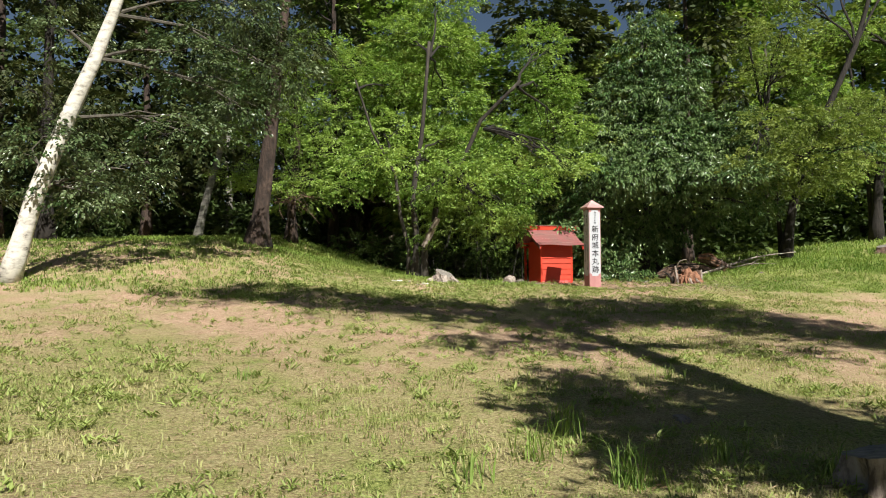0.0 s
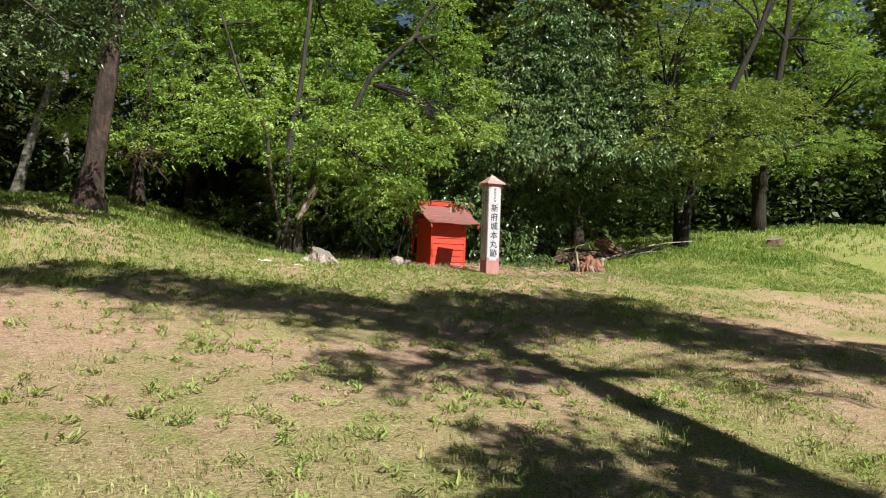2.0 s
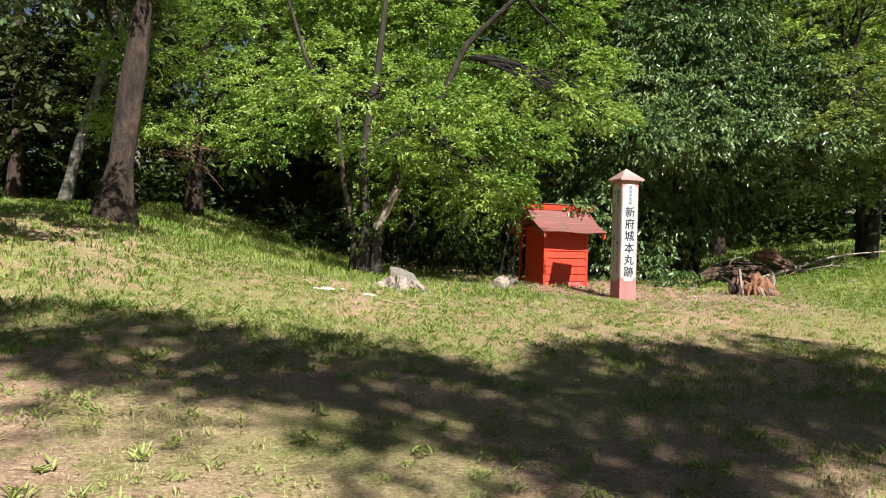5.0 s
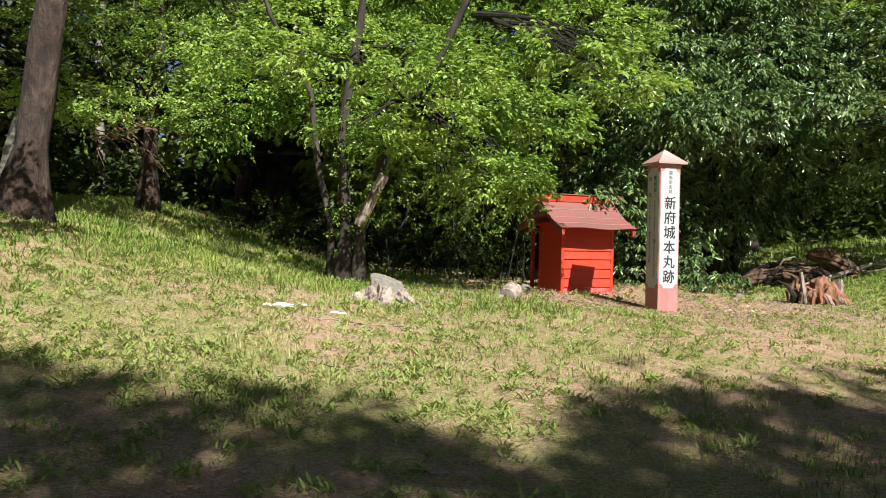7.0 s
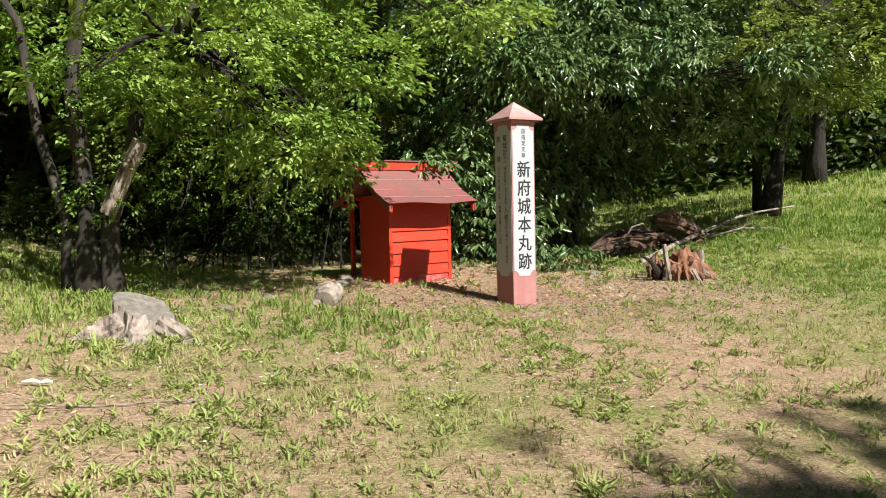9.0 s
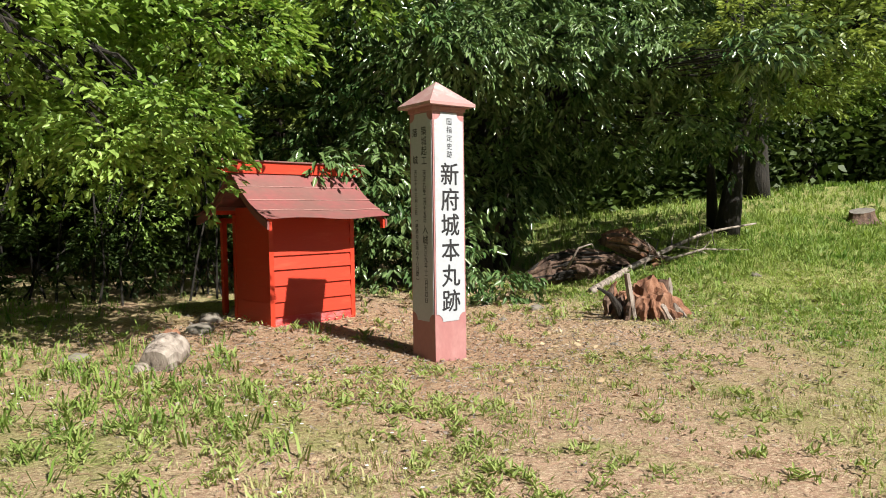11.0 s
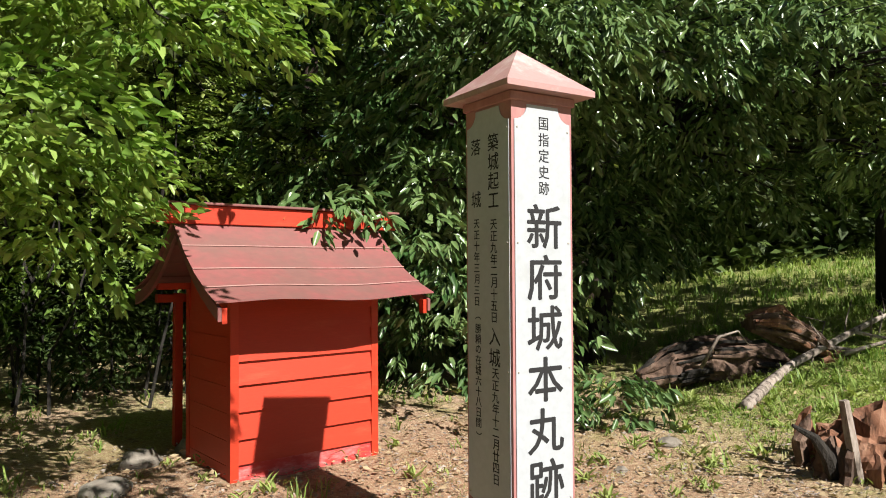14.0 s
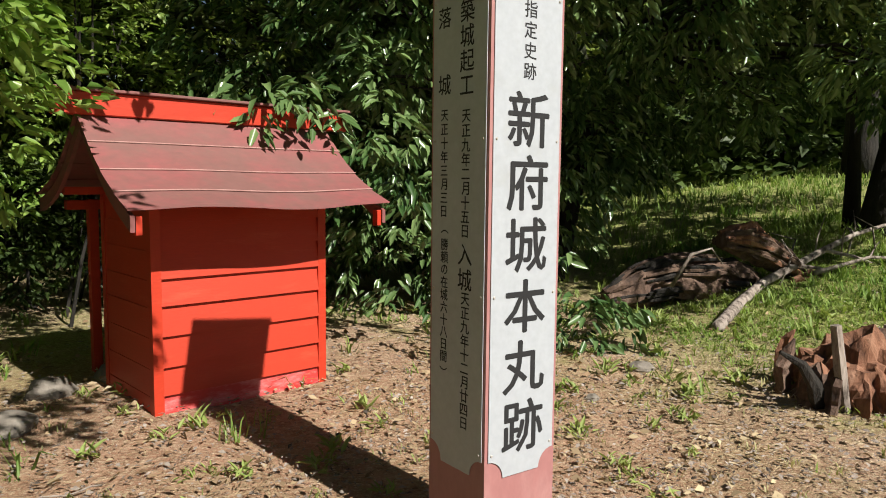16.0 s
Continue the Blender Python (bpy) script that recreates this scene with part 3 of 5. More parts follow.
# dense evergreen behind the post
def tree_evergreen():
    x, y = 7.4, 26.8
    t = thing("evergreen_tree", "dense dark evergreen with glossy drooping leaves reaching the ground", "tree")
    z = gz(x, y)
    trunk_of(t, [(x, y, z - 0.1), (x + 0.1, y, z + 2.0), (x, y, z + 5.0), (x + 0.1, y, z + 9.0)], 0.22, 0.06, M_DARKBARK)
    trunk_of(t, [(x + 0.5, y + 0.2, z - 0.1), (x + 1.0, y, z + 2.2), (x + 1.8, y, z + 5.0)], 0.14, 0.05, M_DARKBARK, name="stem")
    pads = [(5.2, 25.3, 3.9, 0.9, 0.8, 0.8), (6.6, 25.0, 4.4, 1.0, 0.8, 0.8), (8.2, 24.9, 4.2, 1.0, 0.8, 0.8), (9.6, 25.4, 4.4, 0.9, 0.8, 0.8),
            (5.6, 27.0, 2.4, 0.9, 0.7, 0.8), (5.0, 24.9, 3.1, 0.4, 0.4, 0.4), (7.0, 27.2, 2.6, 1.1, 0.7, 0.8), (8.8, 27.4, 2.9, 1.0, 0.7, 0.6),
            (6.0, 25.6, 5.8, 1.2, 0.9, 0.9), (7.8, 25.4, 5.9, 1.2, 0.9, 0.9), (9.3, 25.8, 6.0, 1.0, 0.9, 0.9), (6.6, 26.2, 7.4, 1.3, 1.1, 1.0),
            (8.4, 26.2, 7.6, 1.3, 1.1, 1.0), (7.4, 26.6, 9.1, 1.3, 1.1, 1.0), (9.0, 26.8, 8.9, 0.9, 0.9, 0.8)] + [(7.8, 26.8, 10.3, 0.9, 0.9, 0.7),
            (5.0, 27.2, 1.7, 0.9, 0.6, 0.7), (6.9, 27.4, 1.5, 0.9, 0.6, 0.7), (6.45, 24.1, 1.15, 0.38, 0.35, 0.35), (6.0, 24.25, 1.0, 0.3, 0.3, 0.3), (6.75, 23.95, 1.0, 0.28, 0.25, 0.25), (5.2, 24.4, 1.3, 0.22, 0.22, 0.4), (5.05, 24.35, 2.5, 0.28, 0.25, 0.4), (4.35, 24.05, 2.895, 0.38, 0.18, 0.09), (3.9, 23.95, 2.88, 0.25, 0.12, 0.05), (6.2, 24.6, 1.5, 0.3, 0.3, 0.35), (5.4, 24.3, 4.3, 0.7, 0.6, 0.5), (6.8, 24.2, 4.5, 0.8, 0.6, 0.5), (8.3, 24.2, 4.4, 0.8, 0.6, 0.5), (9.7, 24.4, 4.6, 0.8, 0.6, 0.5), (5.15, 24.35, 1.9, 0.2, 0.2, 0.6), (10.3, 25.6, 5.2, 0.7, 0.7, 0.8), (4.2, 24.2, 2.74, 0.3, 0.2, 0.10), (9.9, 24.0, 3.4, 0.7, 0.5, 0.3), (10.7, 24.1, 3.3, 0.7, 0.5, 0.3), (6.1, 24.0, 4.4, 0.7, 0.6, 0.4)] + [(7.5, 23.9, 4.5, 0.7, 0.6, 0.4), (9.0, 24.0, 4.5, 0.7, 0.6, 0.4), (5.8, 24.8, 5.0, 0.8, 0.7, 0.5), (7.3, 24.7, 5.2, 0.8, 0.7, 0.5), (8.8, 24.8, 5.2, 0.8, 0.7, 0.5), (10.0, 24.8, 5.4, 0.7, 0.7, 0.5), (4.65, 24.35, 2.68, 0.3, 0.25, 0.2), (4.85, 24.6, 2.2, 0.25, 0.3, 0.4), (3.85, 24.1, 2.78, 0.2, 0.15, 0.06),
            (4.9, 25.6, 5.2, 0.8, 0.7, 0.7), (6.7, 24.3, 1.0, 0.3, 0.3, 0.25), (9.6, 25.4, 3.2, 0.8, 0.6, 0.4), (10.6, 25.0, 3.8, 0.8, 0.6, 0.6), (11.2, 25.2, 5.0, 0.8, 0.7, 0.7), (10.4, 25.4, 6.4, 0.9, 0.8, 0.8), (9.5, 23.5, 4.5, 0.5, 0.4, 0.4), (10.3, 23.3, 4.2, 0.5, 0.4, 0.4), (8.6, 23.5, 4.7, 0.5, 0.4, 0.35)] + [(4.2, 26.4, 3.6, 0.9, 0.7, 0.8), (4.0, 26.6, 5.4, 0.9, 0.7, 0.9), (7.6, 26.6, 1.9, 0.7, 0.5, 0.6), (5.6, 26.1, 1.6, 0.7, 0.5, 0.8), (6.5, 26.0, 2.4, 0.8, 0.5, 0.8), (7.5, 26.0, 2.6, 0.8, 0.5, 0.7), (8.5, 26.3, 2.9, 0.8, 0.5, 0.6), (6.4, 25.8, 1.3, 0.6, 0.4, 0.5), (5.0, 25.9, 2.6, 0.6, 0.5, 0.6), (9.4, 26.4, 3.2, 0.7, 0.5, 0.5), (6.0, 26.0, 3.4, 0.9, 0.6, 0.6), (7.6, 25.9, 3.5, 0.9, 0.6, 0.6)]
    # outer boughs added up-sun to shade the log and the grass behind it
    away = Vector((to_sun.x, to_sun.y, 0)).normalized() / math.tan(radians(SUN_ELEVATION))
    for gx, gy, h in ((7.6, 25.1, 3.2), (8.4, 25.3, 3.3), (8.8, 26.2, 3.3), (10.7, 26.5, 3.4), (11.6, 26.4, 3.6)):
        pads.append((gx + away.x * h, gy + away.y * h, gz(gx, gy) + h, 0.58, 0.45, 0.25))
    limbs(t, [(x + 0.1, y, z + 1.8), (x, y, z + 3.5), (x, y, z + 5.5), (x + 0.1, y, z + 8.0), (x + 1.2, y, z + 3.0)], pads, M_DARKBARK, 0.045)
    crown(t, pads, M_EVER, 40, 17, 0.30, 0.145, 0.38, 0.6, 0.6, 0.6)


# trees on the right-hand side
def tree_right(x, y, h, r, lean, seed, name_label, leafmat=M_SPRING, extra=()):
    random.seed(seed)
    t = thing("broadleaf_tree", name_label, "tree")
    z = gz(x, y)
    trunk_of(t, [(x, y, z - 0.1), (x + lean * 0.1, y, z + h * 0.18), (x + lean * 0.35, y, z + h * 0.4), (x + lean * 0.8, y, z + h * 0.7), (x + lean, y, z + h * 0.9)], r, r * 0.35, M_DARKBARK)
    trunk_of(t, [(x + 0.15, y + 0.5, z - 0.1), (x - 0.05, y + 0.4, z + h * 0.2), (x - 0.5, y + 0.2, z + h * 0.45), (x - 1.1, y, z + h * 0.7)], r * 0.5, r * 0.22, M_DARKBARK, 9, name="stem")
    pads = []
    for k in range(15):
        a, hh = random.uniform(0, 6.28), random.uniform(0.27, 1.0)
        rad = h * 0.27 * (1.1 - 0.5 * hh)
        pads.append((x + lean * hh * 0.8 + math.cos(a) * rad, y - 0.4 + math.sin(a) * rad * 0.8, z + h * hh, random.uniform(0.9, 1.4), random.uniform(0.8, 1.1), random.uniform(0.35, 0.6)))
    for k in range(6):
        pads.append((x - 1.6 + 0.9 * k, y - 0.7 + 0.25 * (k % 3), z + h * (0.25 + 0.05 * (k % 3)), 0.9, 0.8, 0.4))
    pads += [tuple(q) for q in extra]
    limbs(t, [(x + lean * 0.35, y, z + h * 0.4), (x + lean * 0.8, y, z + h * 0.7), (x - 0.7, y, z + h * 0.45), (x + lean * 0.2, y, z + h * 0.28)], pads, M_DARKBARK, r * 0.3)
    crown(t, pads, leafmat, 30, 24, 0.45, 0.10, 0.5, 0.25, 0.3)


# white birch leaning over the edge of the clearing, and two more birches behind
def birch(path, r, pads, label, leafy=40, bark=M_BIRCH):
    t = thing("birch_tree", label, "tree")
    trunk_of(t, path, r, r * 0.45, bark, 12, 0.06, 1.25)
    if pads:
        limbs(t, [tuple(p) for p in path[1:]], pads, M_GREYBARK, r * 0.22)
        crown(t, pads, M_BIRCHLEAF, leafy, 26, 0.45, 0.095, 0.6, 0.35, 0.5)


def conifer(x, y, h, r, label, seed, mat=M_BROWNBARK, first=0.3, lean=0.15):
    random.seed(seed)
    t = thing("conifer_tree", label, "tree")
    z = gz(x, y)
    trunk_of(t, [(x, y, z - 0.15), (x + lean * 0.15, y, z + h * 0.15), (x + lean * 0.4, y, z + h * 0.4), (x + lean, y, z + h)], r, r * 0.3, mat, 26, 0.3, 1.5)
    pads = []
    for k in range(22):
        hh = random.uniform(first, 1.0)
        a = random.uniform(0, 6.28)
        rad = h * 0.16 * (1.15 - hh)
        pads.append((x + math.cos(a) * rad, y + math.sin(a) * rad, z + h * hh, 0.9, 0.9, 0.35))
    limbs(t, [(x, y, z + h * k / 10) for k in range(3, 10)], pads, M_DARKBARK, 0.04)
    crown(t, pads, M_NEEDLE, 26, 26, 0.6, 0.15, 0.3, 0.6, 0.4, 0.4, "diamond")


def far_tree(seed, h, mat, barkmat, label):
    """One tree of the wood behind; copied with its parts."""
    random.seed(seed)
    t = thing("woodland_tree", label, "tree", group="wood behind the clearing")
    trunk_of(t, [(0, 0, -0.3), (0.1, 0, h * 0.25), (-0.1, 0.1, h * 0.55), (0.1, 0, h * 0.95)], 0.22, 0.06, barkmat, 8)
    pads = []
    for k in range(26):
        a, hh = random.uniform(0, 6.28), random.uniform(0.16, 1.0)
        rad = h * 0.24 * (1.15 - 0.75 * hh) * random.uniform(0.4, 1.1)
        pads.append((math.cos(a) * rad, math.sin(a) * rad, h * hh, random.uniform(1.1, 1.7), random.uniform(1.1, 1.7), random.uniform(0.5, 0.9)))
    limbs(t, [(0, 0, h * k / 8) for k in range(2, 8)], pads[:10], M_DARKBARK, 0.05)
    crown(t, pads, mat, 3.6, 22, 0.85, 0.32, 0.55, 0.25, 0.4, 0.6, "diamond")
    return t


def shrub(name_label, pads, mat, per=34, leaf=0.11, ratio=0.45):
    t = thing("shrub", name_label, "shrub")
    x, y = pads[0][0], pads[0][1]
    for p in pads:
        for _ in range(3):
            g = Geo()
            path = limb_path(on(p[0] + random.uniform(-0.5, 0.5), p[1] + random.uniform(-0.4, 0.4), -0.05), (p[0] + random.uniform(-0.4, 0.4) * p[3], p[1], p[2] + p[5] * 0.5), 0.0, 4, 0.17)
            part("stem", g.tube(path, [0.018, 0.016, 0.013, 0.010, 0.006], 5, 0, False), M_DARKBARK, t)
    crown(t, pads, mat, per, 22, 0.4, leaf, ratio, 0.25, 0.6, 0.55, name="leaves")


random.seed(3)
tree_spring()
tree_bank()
tree_evergreen()
tree_right(12.2, 25.75, 11.0, 0.18, 3.4, 11, "green tree with two dark trunks leaning apart", M_WOODLEAF,
           [(11.2, 22.4, 5.8, 1.0, 0.8, 0.45), (12.4, 22.6, 5.8, 1.0, 0.8, 0.45), (13.3, 23.2, 6.0, 1.0, 0.8, 0.45), (10.6, 23.4, 4.4, 0.8, 0.6, 0.4), (11.6, 23.5, 4.0, 0.8, 0.6, 0.4), (12.6, 23.6, 4.4, 0.9, 0.6, 0.4), (11.9, 23.2, 5.0, 0.9, 0.6, 0.4), (11.0, 21.9, 4.7, 0.8, 0.6, 0.35), (12.2, 22.0, 4.9, 0.8, 0.6, 0.35), (10.0, 22.7, 4.8, 0.6, 0.5, 0.3), (11.6, 21.8, 5.6, 0.9, 0.6, 0.35), (9.6, 22.7, 4.5, 0.6, 0.5, 0.3), (10.6, 22.3, 4.3, 0.6, 0.5, 0.3)])
tree_right(18.7, 31.2, 12.0, 0.24, 1.2, 12, "spring-green tree standing in the far grass")
tree_right(23.5, 33.5, 11.0, 0.24, -1.5, 14, "spring-green tree with a long bare bough")
tree_right(27.5, 30.5, 12.0, 0.22, 0.5, 15, "spring-green tree at the edge of the far grass")
bx, by = -8.7, 14.2
bz = gz(bx, by)
birch([(bx, by, bz - 0.1), (bx + 0.55, by, bz + 1.7), (bx + 1.2, by, bz + 3.3), (bx + 1.75, by, bz + 4.5), (bx + 2.1, by, bz + 5.4), (bx + 2.7, by + 0.2, bz + 7.6)], 0.20,
      [(-8.2, 14.4, 3.9, 1.0, 0.8, 0.4), (-6.6, 14.8, 3.4, 0.9, 0.8, 0.4), (-5.4, 15.0, 4.2, 0.9, 0.8, 0.4), (-7.4, 14.6, 2.9, 0.9, 0.8, 0.35), (-4.4, 15.4, 4.9, 0.9, 0.8, 0.5), (-5.6, 15.2, 5.9, 1.1, 0.9, 0.5),
       (-3.6, 16.0, 5.8, 0.9, 0.8, 0.5), (-7.8, 14.6, 6.2, 0.8, 0.7, 0.4), (-4.6, 15.6, 7.2, 1.0, 0.9, 0.5)], "leaning white-barked birch with silvery fluttering leaves")
# the two birches behind have shade painted into their bark colour
bz = gz(-10.4, 34.3)
birch([(-10.4, 34.3, bz - 0.1), (-10.35, 34.3, bz + 2.2), (-10.5, 34.3, bz + 4.6), (-10.2, 34.3, bz + 9.0)], 0.19, [(-10.0, 34.2, 9.6, 1.2, 1.0, 0.6), (-11.2, 34.4, 11.0, 1.2, 1.0, 0.6), (-9.6, 34.4, 12.0, 1.2, 1.0, 0.7)], "slim upright birch beyond the bank, bark dimmed for shade", bark=M_BIRCHSHADE)
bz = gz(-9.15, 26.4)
birch([(-9.15, 26.4, bz - 0.1), (-8.85, 26.4, bz + 1.3), (-8.3, 26.4, bz + 3.2), (-7.6, 26.5, bz + 6.5)], 0.17, [(-7.6, 26.6, 8.6, 1.0, 0.9, 0.5), (-8.6, 26.8, 9.9, 1.1, 0.9, 0.5), (-6.9, 27.0, 10.6, 1.1, 0.9, 0.5)], "leaning birch in the shade of the bank, bark dimmed to suit", bark=M_BIRCHSHADE)
conifer(-5.3, 20.3, 11.0, 0.28, "thick conifer trunk with brown flaking bark on the bank", 21, first=0.42, lean=1.3)
conifer(-11.5, 20.5, 11.0, 0.25, "dark conifer with drooping branches on the bank", 22, M_DARKBARK, 0.12)
conifer(-14.0, 17.5, 12.0, 0.25, "dark conifer with drooping branches at the clearing's edge", 23, M_DARKBARK, 0.10)

# bushes in M_DARK carry their shade in the leaf colour
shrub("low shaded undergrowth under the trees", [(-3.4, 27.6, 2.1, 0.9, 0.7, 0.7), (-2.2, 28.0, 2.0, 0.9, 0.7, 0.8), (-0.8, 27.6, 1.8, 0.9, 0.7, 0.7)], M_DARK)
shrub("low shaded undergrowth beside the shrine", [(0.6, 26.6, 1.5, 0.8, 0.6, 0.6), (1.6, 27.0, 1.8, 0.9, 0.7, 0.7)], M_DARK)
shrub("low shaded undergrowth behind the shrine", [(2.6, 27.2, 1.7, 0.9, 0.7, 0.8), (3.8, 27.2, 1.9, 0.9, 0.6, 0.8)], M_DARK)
# next two: sunlight is put in by a lighter leaf colour
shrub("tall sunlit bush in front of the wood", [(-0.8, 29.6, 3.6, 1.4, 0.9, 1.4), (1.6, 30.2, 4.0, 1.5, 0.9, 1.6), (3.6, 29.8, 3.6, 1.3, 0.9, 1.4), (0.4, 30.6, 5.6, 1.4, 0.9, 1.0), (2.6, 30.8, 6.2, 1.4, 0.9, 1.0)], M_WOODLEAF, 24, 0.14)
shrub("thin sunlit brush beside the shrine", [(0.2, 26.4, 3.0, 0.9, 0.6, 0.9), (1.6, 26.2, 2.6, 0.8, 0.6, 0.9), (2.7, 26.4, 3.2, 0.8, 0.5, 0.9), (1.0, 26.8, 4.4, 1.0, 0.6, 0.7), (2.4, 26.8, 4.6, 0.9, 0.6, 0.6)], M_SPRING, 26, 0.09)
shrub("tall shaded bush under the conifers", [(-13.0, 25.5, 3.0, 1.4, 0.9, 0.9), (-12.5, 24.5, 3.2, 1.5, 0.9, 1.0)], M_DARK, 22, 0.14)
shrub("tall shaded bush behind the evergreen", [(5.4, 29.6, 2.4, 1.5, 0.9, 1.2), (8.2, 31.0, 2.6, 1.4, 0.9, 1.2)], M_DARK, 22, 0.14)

kinds = [far_tree(31, 13.0, M_WOODLEAF, M_DARKBARK, "tall shaded tree of the wood"), far_tree(32, 15.0, M_SPRING, M_GREYBARK, "tall spring-green tree of the wood"), far_tree(33, 14.0, M_NEEDLE, M_BROWNBARK, "tall dark conifer-like tree of the wood")]
spots = [(-17, 27, 2), (-13, 31, 2), (-13.5, 37, 2), (-5.0, 32, 2), (-4, 34, 1), (-1, 32, 0), (2.2, 33.5, 1), (4.8, 31.5, 2), (8, 34, 0), (11, 32.5, 2), (13, 37, 0), (17, 38, 1), (21, 36, 0),
         (25, 38, 1), (29, 34, 0), (33, 38, 2), (-21, 23, 2), (-24, 30, 2), (-18, 36, 2), (-11, 40, 0), (-5, 41, 2), (1, 40, 0), (7, 42, 1), (14, 44, 2), (22, 45, 0), (30, 44, 1), (-26, 20, 0), (36, 31, 0),
         # from here on: unseen trees added round the clearing to block low skylight
         (-21, 12, 2), (-24, 3, 0)] + [(-19, -9, 1), (-9, -19, 0), (3, -24, 2), (15, -22, 1), (26, -12, 0), (29, 2, 1), (27, 13, 0), (31, 22, 2)]
used = set()
for sx, sy, k in spots:
    m = pose(sx, sy, gz(sx, sy) - 0.1, 0, 0, random.uniform(0, 360)) @ Matrix.Diagonal((1, 1, random.uniform(0.85, 1.15) * (0.86 if 0 < sx < 7.5 and sy > 30 else 1.0), 1))
    if k not in used:
        used.add(k)
        kinds[k].matrix_world = m
    else:
        copy_thing(kinds[k], m)


# the depth of the wood: foliage too far in to tell tree from tree
def deep_wood(n=70000):
    a = rng.uniform(-1, 1, n)
    x = a * 62 + 4
    y = 47 + rng.uniform(0, 16, n) - 0.006 * (x - 4) ** 2
    z = ground_z(x, y) + 17 * rng.random(n) ** 1.15 - 0.3
    lump_ = np.array([noise.noise(Vector((p * 0.16, q * 0.16, r * 0.2))) for p, q, r in zip(x, y, z)])
    keep = rng.random(n) < np.clip(0.75 + 1.5 * lump_ - np.clip((z - 11) / 9, 0, 0.6), 0.08, 1)
    x, y, z = x[keep], y[keep], z[keep]
    P = np.stack([x, y, z], 1)
    D = unit(rng.normal(0, 1, P.shape) * [1, 1, 0.5])
    L = rng.uniform(0.5, 1.1, len(P))
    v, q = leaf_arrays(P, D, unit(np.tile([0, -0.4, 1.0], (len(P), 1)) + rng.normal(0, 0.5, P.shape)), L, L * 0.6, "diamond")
    # the dark leaf colour stands for the gloom inside the wood
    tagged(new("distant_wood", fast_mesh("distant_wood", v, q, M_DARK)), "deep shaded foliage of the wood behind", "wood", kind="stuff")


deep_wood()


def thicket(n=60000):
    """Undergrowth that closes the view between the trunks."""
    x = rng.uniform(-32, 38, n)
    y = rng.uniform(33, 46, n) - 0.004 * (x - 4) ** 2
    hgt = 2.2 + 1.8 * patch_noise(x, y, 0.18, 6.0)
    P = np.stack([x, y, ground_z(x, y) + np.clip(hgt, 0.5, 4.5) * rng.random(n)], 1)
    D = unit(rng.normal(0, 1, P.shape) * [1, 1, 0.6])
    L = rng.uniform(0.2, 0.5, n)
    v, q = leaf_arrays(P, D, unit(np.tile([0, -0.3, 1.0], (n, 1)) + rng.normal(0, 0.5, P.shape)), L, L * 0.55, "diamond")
    # shade between the trunks is painted in through the dark leaves
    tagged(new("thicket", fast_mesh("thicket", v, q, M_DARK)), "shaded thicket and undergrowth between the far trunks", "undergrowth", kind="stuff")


thicket()


# pine behind the walker, whose shadow lies over the clearing
def shadow_tree():
    t = thing("pine_tree", "tall spreading tree standing behind the walker", "tree")
    x, y = 5.6, 0.4
    z = gz(x, y)
    trunk_of(t, [(x, y, z - 0.1), (x - 0.05, y, z + 3.0), (x + 0.25, y + 0.2, z + 6.0), (x + 0.9, y + 0.5, z + 9.5), (x + 1.1, y + 0.6, z + 12.0)], 0.38, 0.16, M_BROWNBARK)
    pads = [tuple(p) for p in SHADE]
    limbs(t, [(x, y, z + 5.0), (x + 0.5, y + 0.3, z + 7.5), (x + 0.9, y + 0.5, z + 9.5), (x + 1.0, y + 0.6, z + 11)], pads, M_DARKBARK, 0.04)
    crown(t, pads, M_NEEDLE, 36, 26, 0.55, 0.16, 0.45, 0.2, 0.4, 0.5, "diamond")


